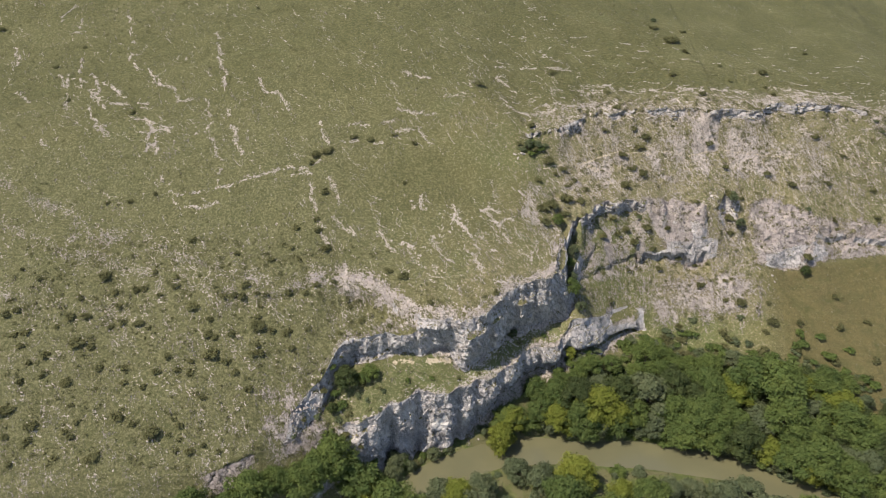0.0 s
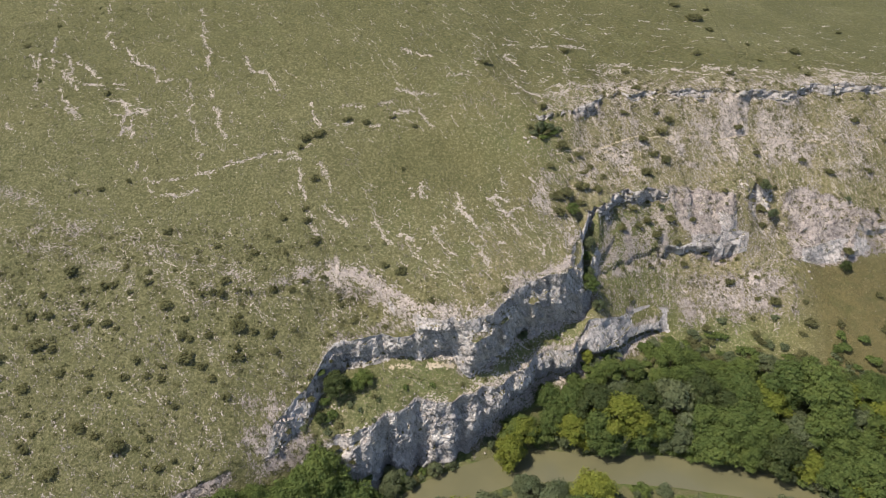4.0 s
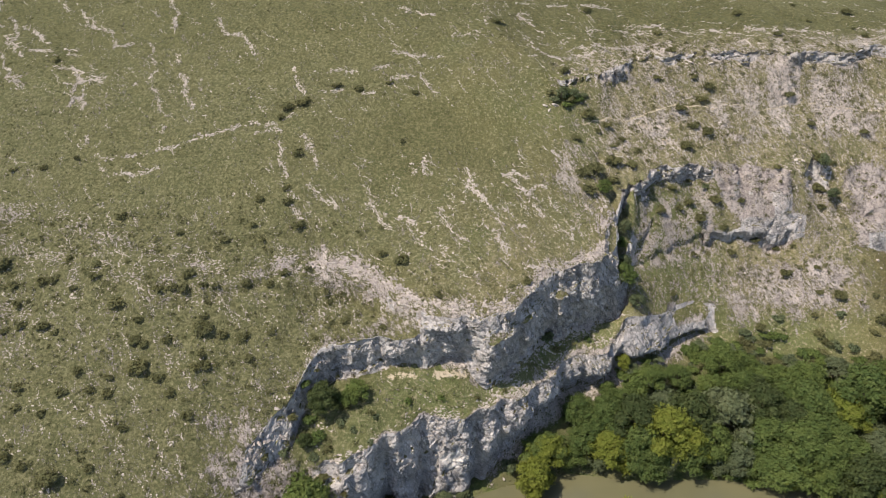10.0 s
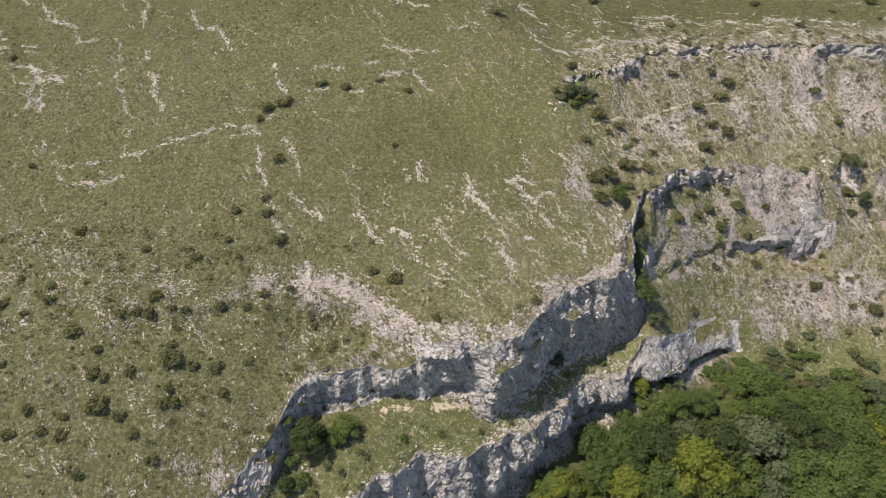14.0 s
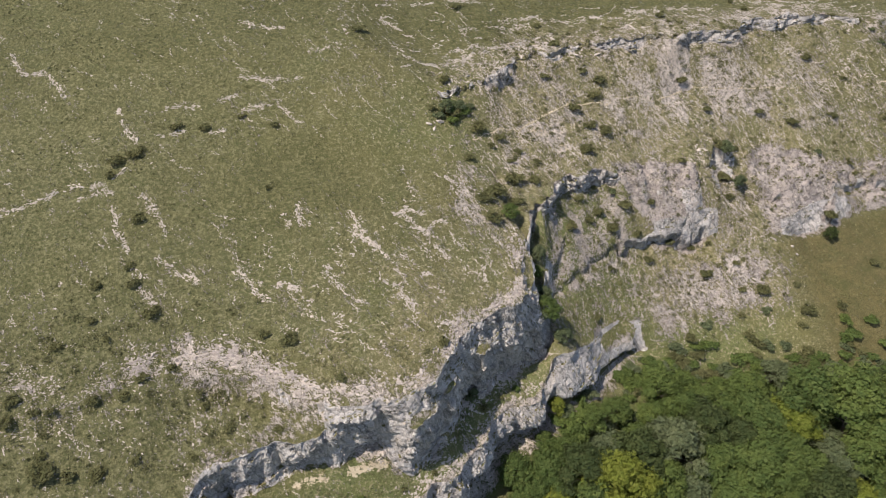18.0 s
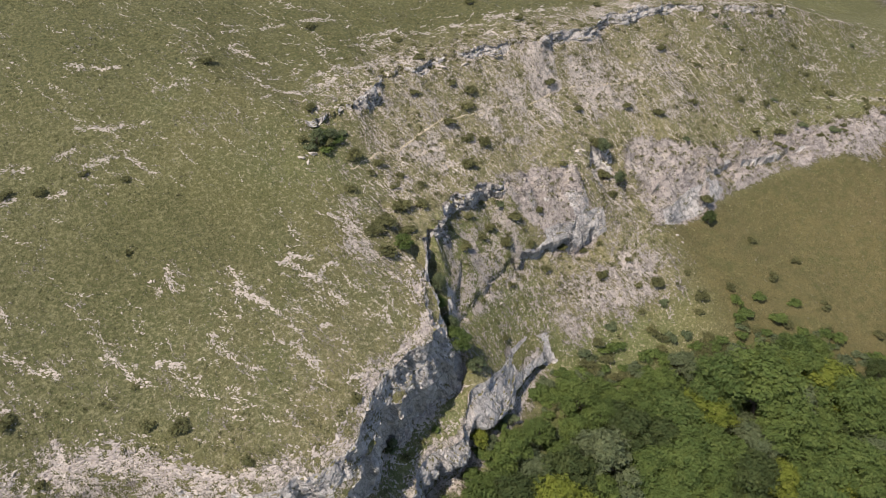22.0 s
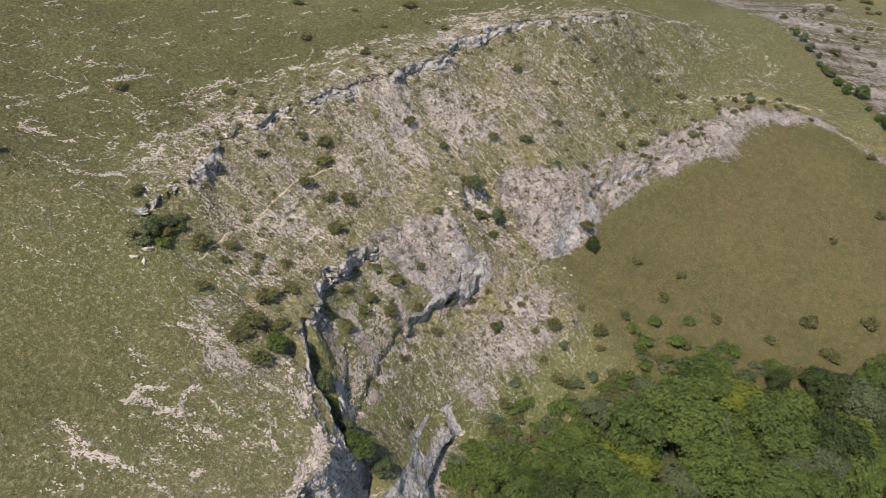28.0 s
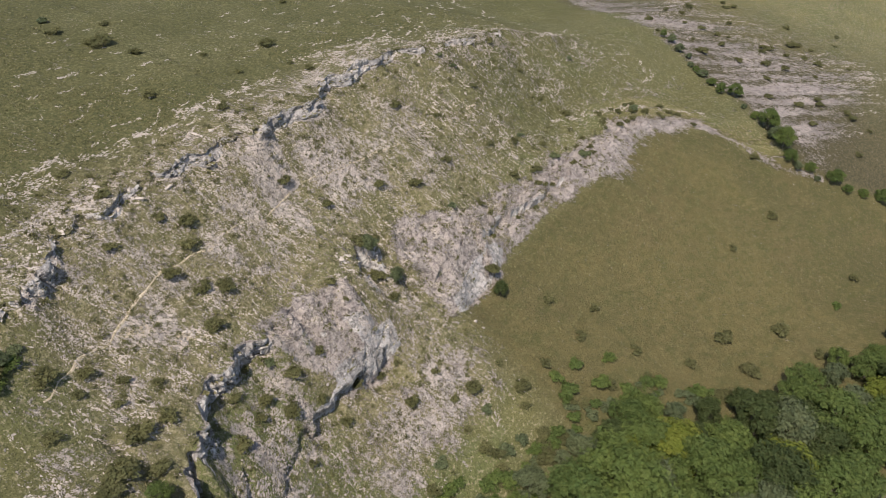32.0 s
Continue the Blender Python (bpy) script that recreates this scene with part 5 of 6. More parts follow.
def footpath(points, width):
    """A narrow strip of pale trodden earth that follows the ground, its edges sunk."""
    p = np.array(points, float)
    seg = np.hypot(*np.diff(p, axis=0).T)
    far = np.concatenate([[0], np.cumsum(seg)])
    f = np.arange(0, far[-1], 0.22)
    x, y = np.interp(f, far, p[:, 0]), np.interp(f, far, p[:, 1])
    for _ in range(12):
        x[1:-1], y[1:-1] = 0.25 * x[:-2] + 0.5 * x[1:-1] + 0.25 * x[2:], 0.25 * y[:-2] + 0.5 * y[1:-1] + 0.25 * y[2:]
    wind = 0.35 * fbm(np.stack([f, 0 * f, 0 * f], 1), 3.0, 3, 161)
    dx, dy = np.gradient(x), np.gradient(y)
    n = np.hypot(dx, dy)
    nx, ny = -dy / n, dx / n
    w = width * (0.75 + 0.7 * fbm(np.stack([f, 0 * f + 5, 0 * f], 1), 1.4, 3, 163))
    rows_ = []
    for k, lift in ((-1.0, -0.06), (-0.55, 0.04), (0.0, 0.05), (0.55, 0.04), (1.0, -0.06)):
        px, py = x + nx * (wind + k * w), y + ny * (wind + k * w)
        rows_.append(np.stack([px, py, ground_z_many(px, py) + lift], 1))
    v = np.stack(rows_, 1).reshape(-1, 3)
    faces = [(5 * i + k, 5 * i + 5 + k, 5 * i + 6 + k, 5 * i + 1 + k) for i in range(len(f) - 1) for k in range(4)]
    return tagged(new("footpath", link_mesh("footpath", v, faces, EARTH)), "narrow footpath of pale trodden earth across the slope", "footpath", kind="structure")


footpath(TRAIL[:6], 0.15)
footpath(TRAIL[5:9], 0.08)


# larger blocks that can be told apart, along the rims and on the slabs
boulder_meshes = []
for k in range(10):
    r = np.random.default_rng(300 + k)
    bm = bmesh.new()
    bmesh.ops.create_icosphere(bm, subdivisions=2, radius=1.0)
    planes = [(Vector(r.normal(size=3)).normalized(), r.uniform(0.35, 0.75)) for _ in range(11)]
    for v in bm.verts:
        for axis, cut in planes:
            over = v.co.dot(axis) - cut
            if over > 0:
                v.co -= axis * over
        v.co += Vector(r.normal(0, 0.05, 3))
    me = bpy.data.meshes.new("boulder")
    bm.to_mesh(me)
    bm.free()
    me.materials.append(STONE)
    boulder_meshes.append(me)
grey_boulders = [me.copy() for me in boulder_meshes]
for me in grey_boulders:
    me.materials[0] = STONE_GREY


def boulder(x, y, size, label, group, lift=0.02, meshes=boulder_meshes):
    ob = new("boulder", meshes[int(rng.integers(10))])
    ob.matrix_basis = Matrix.Translation((x, y, ground_z(x, y) + size * lift)) @ Euler((rng.normal(0, 0.2), rng.normal(0, 0.2), strike + rng.normal(0, 0.5))).to_matrix().to_4x4()
    ob.scale = (size * rng.uniform(1.0, 1.9), size * rng.uniform(0.55, 0.9), size * rng.uniform(0.4, 0.8))
    return tagged(ob, label, "boulder", group)


for k in range(120):
    x = rng.uniform(-12, 31)
    boulder(x, edge_y(EDGE, x) + rng.normal(0.4, 0.8), rng.uniform(0.18, 0.42), "pale weathered limestone block at the cliff rim", "blocks along the cliff rim", -0.25)
for k in range(60):
    x = rng.uniform(27, 92)
    boulder(x, edge_y(SCARP_TOP, x) + rng.normal(0.2, 0.9), rng.uniform(0.25, 0.6), "pale limestone block on the upper scarp", "blocks along the upper scarp", -0.2)
for k in range(60):
    x = rng.uniform(36, 76)
    boulder(x, edge_y(LEDGE, x) + rng.uniform(0.5, 14), rng.uniform(0.15, 0.42), "tilted limestone slab in the eastern rocks", "slabs on the eastern slope", -0.3, grey_boulders)


def cluster(x, y, count, spread, size, label, group):
    """A heap of broken blocks of mixed size."""
    for _ in range(count):
        boulder(x + rng.normal(0, spread), y + rng.normal(0, spread * 0.6), size * rng.uniform(0.35, 1.0), label, group, -0.05)


cluster(64.3, 26.2, 7, 0.7, 0.55, "cream limestone block on the knob above the rock face", "blocks of the knob")
cluster(43.1, 25.6, 8, 0.9, 0.5, "bare cream-coloured limestone block beside the trail", "blocks beside the trail")
cluster(24, 25.2, 7, 0.7, 0.55, "white limestone block under a bush", "blocks under the bush")
cluster(60.5, 32.4, 6, 1.2, 0.4, "flat pale limestone slab on the slope", "slabs on the slope")
boulder(16.2, -16.0, 0.35, "small white stone at the edge of the water", "", 0.3)


# ---- plants ----
def leaves(rng, centres, radii, count, size, floor=None):
    """Leaf sprays on the shells of several lobes: small bent quads that point outward."""
    verts, faces = [], []
    weight = np.array([r[0] * r[1] for r in radii])
    lobes = rng.choice(len(centres), count, p=weight / weight.sum())
    for n, k in enumerate(lobes):
        d = rng.normal(size=3)
        d /= np.linalg.norm(d)
        if d[2] < -0.35:
            d[2] = -d[2] * 0.5
        q = np.array(centres[k]) + d * np.array(radii[k]) * rng.uniform(0.45, 1.0) ** 0.8 * rng.choice([1.0, 1.0, 1.12, 1.3])
        nrm = d + rng.normal(0, 0.45, 3) + [0, 0, 0.35]
        nrm /= np.linalg.norm(nrm)
        u = np.cross(nrm, rng.normal(size=3))
        u /= np.linalg.norm(u)
        v = np.cross(nrm, u)
        s = size * rng.uniform(0.6, 1.35)
        base = len(verts)
        verts += [q - u * s - nrm * s * 0.3, q + u * s * 0.6 - v * s * 0.9, q + u * s * 0.5 + v * s]
        faces.append((base, base + 1, base + 2))
    return np.array(verts), faces


def limb(p, q, r0, r1, sides=6, bend=0.0, rng=None):
    p, q = np.array(p, float), np.array(q, float)
    axis = (q - p) / np.linalg.norm(q - p)
    u = np.cross(axis, [0.3, 1, 0.2])
    u /= np.linalg.norm(u)
    v = np.cross(axis, u)
    verts, rings = [], 4
    side = rng.normal(0, bend, 3) if rng is not None else np.zeros(3)
    for k in range(rings):
        f = k / (rings - 1)
        c = p + (q - p) * f + side * math.sin(math.pi * f)
        r = r0 + (r1 - r0) * f
        verts += [c + r * (math.cos(a) * u + math.sin(a) * v) for a in np.arange(sides) * 2 * math.pi / sides]
    faces = [(k * sides + i, k * sides + (i + 1) % sides, (k + 1) * sides + (i + 1) % sides, (k + 1) * sides + i) for k in range(rings - 1) for i in range(sides)]
    return verts, faces


def join(pieces):
    verts, faces = [], []
    for v, f in pieces:
        base = len(verts)
        verts += list(v)
        faces += [tuple(i + base for i in q) for q in f]
    return verts, faces


def part(name, mesh, parent):
    ob = new(name, mesh)
    ob.parent = parent
    return ob


def make_tree(seed, leaf, height, spread, sprays, leaf_size, lean=0.0):
    rng = np.random.default_rng(seed)
    top = new("tree")
    wood = [limb((0, 0, -0.6), (lean * 0.4, 0, height * 0.62), 0.030 * height, 0.012 * height, 6, 0.15, rng)]
    centres, radii = [], []
    count = rng.integers(16, 22)
    for k in range(count):
        a, f = k * 2.4 + rng.uniform(-0.4, 0.4), (k + 0.5) / count
        z = height * (0.32 + 0.50 * f)
        out = spread * (0.70 * math.sin(math.pi * (0.25 + 0.65 * f)) * rng.uniform(0.6, 1.15))
        c = (math.cos(a) * out + lean * f, math.sin(a) * out, z)
        centres.append(c)
        r = spread * rng.uniform(0.22, 0.38)
        radii.append((r, r * rng.uniform(0.85, 1.1), r * rng.uniform(0.7, 0.95)))
        wood.append(limb((lean * 0.3 * f, 0, z * 0.55), c, 0.012 * height, 0.004 * height, 3, 0.2, rng))
    centres.append((lean, 0, height * 0.80))
    radii.append((spread * 0.42, spread * 0.42, height * 0.18))
    wv, wf = join(wood)
    part("trunk", link_mesh("trunk", wv, wf, BARK), top)
    lv, lf = leaves(rng, centres, radii, sprays, leaf_size)
    part("crown", link_mesh("crown", lv, lf, leaf, True), top)
    return top


def make_shrub(seed, leaf, sprays, leaf_size, flatness):
    """A shrub of one metre radius, to be scaled."""
    rng = np.random.default_rng(seed)
    top = new("shrub")
    stems, centres, radii = [], [], []
    for k in range(6):
        a = k * 1.05 + rng.uniform(-0.5, 0.5)
        out = rng.uniform(0.15, 0.62)
        c = (math.cos(a) * out, math.sin(a) * out, flatness * rng.uniform(0.45, 1.0))
        centres.append(c)
        r = rng.uniform(0.28, 0.48)
        radii.append((r, r, r * flatness))
        stems.append(limb((math.cos(a) * 0.1, math.sin(a) * 0.1, -0.25), c, 0.05, 0.02, 3, 0.06, rng))
    sv, sf = join(stems)
    part("stems", link_mesh("stems", sv, sf, BARK), top)
    lv, lf = leaves(rng, centres, radii, sprays, leaf_size)
    part("foliage", link_mesh("foliage", lv, lf, leaf, True), top)
    return top


SHRUBS = [make_shrub(s, LEAF_SHRUB, 480, 0.15, 0.8 + 0.1 * (s % 3)) for s in range(21, 26)] + [make_shrub(31, LEAF, 520, 0.155, 0.9), make_shrub(32, LEAF_GREY, 460, 0.15, 0.7)]
TREES = [make_tree(41, LEAF, 9.0, 4.9, 5200, 0.27), make_tree(42, LEAF, 8.0, 4.5, 4800, 0.26), make_tree(43, LEAF, 10.0, 5.3, 5600, 0.28),
         make_tree(44, LEAF_GREY, 7.5, 4.2, 4600, 0.25), make_tree(45, LEAF_GOLD, 8.5, 4.3, 4800, 0.26), make_tree(46, LEAF_GREY, 6.0, 3.4, 3800, 0.23, 0.8), make_tree(47, LEAF_DARK, 9.5, 4.9, 5000, 0.27), make_tree(48, LEAF_DARK, 8.0, 4.4, 4600, 0.26)]
tree_labels = ["dark green leafy tree in the wood by the river", "dense green broadleaf tree in the river wood", "tall dark green tree with a broad crown",
               "grey-green willow-like tree near the river", "bright yellow-green leafy tree in the wood", "leaning grey-green bushy tree on the bank",
               "large dark green tree with a dense crown", "dark green broadleaf tree at the meadow's edge"]


def dwarf_shrubs(name, label, count, box, leaf):
    """Ankle-high tufts of leaves, too many to count, thicker where the ground is stony."""
    x, y = rng.uniform(box[0], box[1], count), rng.uniform(box[2], box[3], count)
    d, m = stoniness(x, y)
    ok = (rng.uniform(0, 0.8, count) < d + 0.1) & (m < 0.5)
    x, y = x[ok], y[ok]
    z, r = ground_z_many(x, y), rng.uniform(0.18, 0.55, len(x))
    sprays = 46
    d = rng.normal(size=(len(x), sprays, 3))
    d /= np.linalg.norm(d, axis=2, keepdims=True)
    d[..., 2] = np.abs(d[..., 2]) * 0.8
    c = np.stack([x, y, z], 1)[:, None, :] + d * r[:, None, None] * rng.uniform(0.4, 1.15, (len(x), sprays, 1))
    tri = c[:, :, None, :] + rng.normal(0, 1, (len(x), sprays, 3, 3)) * (0.11 * (0.5 + r))[:, None, None, None]
    n = len(x) * sprays
    ob = new(name, link_mesh(name, tri.reshape(-1, 3), [(3 * i, 3 * i + 1, 3 * i + 2) for i in range(n)], leaf, True))
    return tagged(ob, label, "low scrub", kind="stuff")


dwarf_shrubs("east_scrub", "ankle-high olive scrub between the eastern rocks", 1500, (32, 120, 4, 44), LEAF_SHRUB)
dwarf_shrubs("west_scrub", "ankle-high olive scrub on the western slope", 900, (-65, 0, -32, 6), LEAF_SHRUB)
placing = random.Random(9)
used = set()


def plant(pool, k, x, y, scale, label, category, group, sink=0.1):
    """A copy of one of the pool's plants on the ground; the first use takes the plant itself."""
    m = Matrix.Translation((x, y, ground_z(x, y) - sink)) @ Matrix.Rotation(placing.uniform(0, 6.28), 4, "Z")
    src = pool[k]
    if src.as_pointer() in used:
        ob = copy_thing(src, m)
    else:
        used.add(src.as_pointer())
        src.matrix_basis = m
        ob = src
    low = 0.72 if pool is SHRUBS else 1.0
    ob.scale = (scale * placing.uniform(0.85, 1.2), scale * placing.uniform(0.85, 1.2), scale * low * placing.uniform(0.8, 1.15))
    if category == "bush":
        ob.name = "bush"
    tagged(ob, label, category, group)
    return ob


# ---- shrubs on the open slopes: x, y, radius ----
WEST_SHRUBS_1 = [(-63.7, -0.1, 0.7), (-60.1, -2, 0.7), (-49.2, -1.4, 1.5), (-52.2, -5.1, 0.9), (-46.5, -4.1, 0.8), (-43.2, -3.6, 0.9), (-41.7, -3.4, 0.9),
    (-38.8, -4.7, 0.8), (-40.4, -0.5, 0.7), (-36.4, -1.8, 0.8), (-36.3, -3.4, 1), (-32.6, -7.3, 1.4), (-27.6, -5.6, 0.9), (-26, -5.2, 1),
    (-24.4, -5.6, 0.9), (-20.5, -4.9, 0.7), (-22, -4.9, 0.7), (-24.1, -3.5, 0.9), (-63.4, -8.9, 1.2), (-61.9, -7.9, 0.9), (-52.8, -8.6, 1.3),
    (-50.2, -8.5, 1), (-54.6, -10.5, 0.8), (-45.8, -10.1, 0.8), (-43.9, -9.3, 0.8), (-41, -9.8, 1.4), (-39.3, -10.6, 0.7), (-45.4, -6.6, 0.8),
    (-29.1, -9.5, 0.9), (-21.4, -8.9, 0.8), (-20.9, -10.5, 1.5), (-18.6, -11, 0.9)]
WEST_SHRUBS_2 = [(-16.2, -11.1, 1.3), (-25.2, -11.7, 1), (-29, -12, 1), (-27.9, -12.4, 0.9), (-50.5, -13.3, 1.6), (-59.4, -14, 0.9), (-59.3, -11.6, 1),
    (-60.9, -12.2, 0.8), (-48.1, -13.7, 1), (-54.9, -15.4, 1.2), (-57, -17, 0.8), (-35.2, -15.3, 1), (-27.9, -15, 1.3), (-25.4, -16.1, 1),
    (-31.1, -16.1, 0.9), (-20.1, -14.6, 1), (-21, -14.9, 1), (-20.7, -13.5, 0.9), (-15.2, -13.8, 1), (-45.7, -17.4, 1), (-41.6, -17.2, 0.8),
    (-36.4, -17.8, 0.9), (-33.1, -17.6, 0.8), (-30.8, -18, 0.9), (-23.8, -17.6, 1), (-54.2, -18.8, 0.9), (-57.3, -20.1, 0.9),
    (-50.3, -19.9, 1.2), (-41.2, -19.7, 0.9), (-37.9, -20.2, 0.8), (-21.2, -20, 1), (-28.2, -21.7, 0.9)]
WEST_SHRUBS_3 = [(-48.5, -23.2, 0.7), (-57.9, -24.7, 1.4), (-41, -24.8, 1.2), (-46.9, -25.7, 0.8), (-38.2, -25.8, 0.7), (-53.4, -26.7, 1.3),
    (-48.2, -27.1, 0.7), (-47.1, -27.9, 0.9), (-56.6, -28.4, 0.8), (-34.8, -27.2, 1.9), (-30.8, -25.8, 0.8), (-53.5, -28.9, 0.9),
    (-42.9, -30.8, 1.3), (-48.7, -31, 0.8), (-30.9, -29.4, 0.7), (-28.8, -29.3, 1), (-24.6, -29.2, 0.7), (-26.9, -28.4, 0.7),
    (-54.9, -32.3, 0.9), (-16.8, -4.3, 0.9), (-13.9, -4.2, 0.8), (-12.2, -2.7, 0.8), (-9.4, -1.8, 0.7), (-6.2, -5.7, 0.7), (-4, -8.7, 0.7),
    (0.8, -9.8, 0.7), (-7.6, -10.5, 0.7), (-12.8, -10.3, 0.7), (-15.6, 1.8, 0.7), (-16.8, 7.8, 0.9), (-13, 7.4, 0.9), (-13.4, 9.5, 0.8)]
WEST_SHRUBS_4 = [(-20.5, 1.6, 0.8), (-17.3, 4, 0.8), (-26.6, 2.5, 0.7), (-35.1, 5.3, 1), (-44.1, 15.3, 0.7), (-52.6, 13.5, 0.8), (-48.4, 13.7, 0.8),
    (-70.7, 57.9, 0.7), (-68.3, 40.3, 0.7), (-53.7, 35.9, 0.9), (-33.5, 68.9, 0.7), (-12.7, 23.7, 1.4), (-8.1, 27.5, 0.9), (-4.8, 26.9, 1),
    (-0.1, 28.2, 0.7), (-12.4, 15.2, 0.9), (-15.6, 21.1, 1), (2.2, 17.6, 0.7), (0.2, -0.5, 0.9), (2.9, -1.9, 1), (4, 26.3, 0.8),
    (-92.1, 65.2, 1), (-74.8, 51.4, 0.8)]
WEST_SHRUBS = WEST_SHRUBS_1 + WEST_SHRUBS_2 + WEST_SHRUBS_3 + WEST_SHRUBS_4
EAST_SHRUBS_1 = [(63.3, 69, 1.8), (65.3, 64.2, 1), (72.3, 59.3, 0.7), (72.5, 52.3, 0.7), (81.5, 57.1, 1.15), (32.7, 49.6, 0.85), (51.2, 35.2, 1.15),
    (49.6, 33.3, 1.15), (42.5, 35.5, 1), (45.4, 40.1, 0.85), (67.8, 32.1, 1), (76.6, 31.6, 1), (64.8, 35.6, 1), (88.1, 38.8, 1.15),
    (93.4, 35.6, 0.7), (103.8, 36.9, 0.85), (101.4, 41.7, 0.7), (119.5, 28.8, 1), (116.3, 32.4, 0.7), (98.7, 25.2, 0.85), (103.5, 28.5, 0.85),
    (89, 30.4, 0.85), (68, 26.6, 1.4), (68.1, 24.1, 1.3), (67.8, 21.3, 0.85), (82.7, 16.9, 1.5), (86.9, 10.6, 0.85), (92.1, 5.9, 0.85),
    (86.4, 4.5, 1.15), (73.4, 9, 0.7), (104.9, -9.2, 1.8), (113, -15, 1.3)]
EAST_SHRUBS_2 = [(102.1, -14.3, 1.5), (91.5, -1.6, 1), (87, 0.3, 1), (82, 2.8, 1.15), (83.7, -1.9, 1), (89.5, -4.4, 0.7), (77.2, 0.2, 0.85),
    (71.8, 3.8, 0.7), (73.3, 5.4, 1.15), (68.1, 8.9, 1.15), (48.8, 21.3, 0.85), (42.9, 19.3, 0.7), (45.9, 12.7, 0.7), (54.3, 20.1, 0.85),
    (62.7, 16.3, 0.7), (65.5, 13, 0.7), (60.4, 17, 0.7), (52.5, 14.6, 0.85), (41.8, 6.6, 0.85), (31.5, 23.7, 0.7), (27.6, 20.6, 0.85),
    (35.3, 23.6, 0.7), (30.2, 25.9, 1.15), (27, 32.4, 1.15), (30, 15.8, 1.7), (33, 17.9, 1.6), (28.7, 11.2, 1.4), (27.2, 27.5, 1.4),
    (47.8, 29.3, 1.15), (45.9, 31.4, 1.15), (44.3, 45.2, 0.7), (162.7, 33.3, 0.7)]
EAST_SHRUBS_3 = [(130.5, -5.5, 1.15), (119.6, -3.5, 0.85), (130.2, 35.4, 0.7), (112.5, 21, 1.15), (108.1, 23.7, 1), (123.9, 24, 0.7), (136.9, 12.9, 0.7),
    (139.3, 2.1, 1), (28.3, 14.6, 1.3), (32.4, 14.6, 1.2), (80.9, 48, 1), (80.2, 50.9, 0.7), (60.6, 12.2, 1.15), (65, 9.6, 0.7),
    (63.7, 6.5, 0.7), (58.1, 6, 1), (57, 17.4, 0.85), (43.8, 17.2, 0.7), (47.3, 16.8, 1.15), (46.1, 21.8, 0.7), (-11.2, 4, 1.15),
    (-15, 22.9, 1.15), (16.6, 40.6, 1.15), (7.5, -7.2, 0.85), (18.7, -4.5, 0.7), (33.5, 21.6, 0.7), (33.1, 25.5, 1), (37.5, 22, 0.7),
    (35.9, 18.3, 1), (64.6, 45.3, 1), (70.7, 26.9, 0.7), (60.6, 24.2, 0.85)]
EAST_SHRUBS_4 = [(45.7, 18.4, 1.15), (51.2, 16.7, 0.85), (32.2, 1.7, 0.7), (67.5, 6.5, 1), (55.3, 4.8, 1.15), (70.7, 0, 1.15), (64.5, -1.7, 0.85),
    (60.8, 78.7, 1), (60, 74.4, 1.15), (67.2, 74.6, 0.7), (60, 53.3, 1), (97, 71.9, 0.7), (102.4, 39.9, 0.7), (116.4, 36.7, 0.7),
    (113, 40.7, 1), (81.4, 29.4, 1.15), (84.1, 25.2, 0.85), (105.7, 28.9, 0.7), (108.3, 26.2, 0.7), (131.1, 22, 1.15), (98.6, 29.7, 0.7),
    (96.3, -7.7, 1.15), (78.3, 3.3, 1), (78.7, 5.3, 1), (131.7, -19.9, 1.15), (124.5, -19.8, 0.85), (112.6, -21, 1), (48.9, 36.7, 1),
    (50, 28.6, 1.15), (45.9, 25.3, 1.15), (50.1, 19.2, 1.15), (40.4, 15.4, 1.15)]
EAST_SHRUBS = EAST_SHRUBS_1 + EAST_SHRUBS_2 + EAST_SHRUBS_3 + EAST_SHRUBS_4
for x, y, s in WEST_SHRUBS:
    k = placing.randrange(5)
    plant(SHRUBS, k, x, y, 1.0 * s, "low dark olive-green thorny shrub on the stony slope", "shrub", "shrubs on the western slope")
for x, y, s in EAST_SHRUBS:
    k = placing.choice([0, 1, 2, 3, 4, 3, 6])
    meadow_one = x > 76 and y < 15
    label = "small green shrub standing in the dry meadow" if meadow_one else "low green shrub between limestone slabs"
    plant(SHRUBS, placing.choice([0, 2, 3, 5]) if meadow_one else k, x, y, 1.1 * s, label, "shrub", "shrubs on the eastern slope")

for x, y, s in [(-4, -18, 0.9), (-2.5, -19.2, 0.7), (0, -17.4, 0.6), (4, -15.4, 0.6), (8, -14.4, 0.6), (12.4, -13.4, 0.5), (-7, -21.5, 0.9), (-6, -23, 1.1), (-3.5, -16.2, 0.8), (26, -3, 0.6), (23.5, -4.4, 0.7),
                (28, -2.1, 0.6), (16, -11.8, 0.5), (6.6, -19.4, 0.9), (1.5, -20.6, 0.8), (10.4, -18.6, 0.7)]:
    plant(SHRUBS, placing.choice([1, 5, 5, 6]), x, y, s, "green bush on the grassy ledge under the cliff", "shrub", "bushes on the ledges")

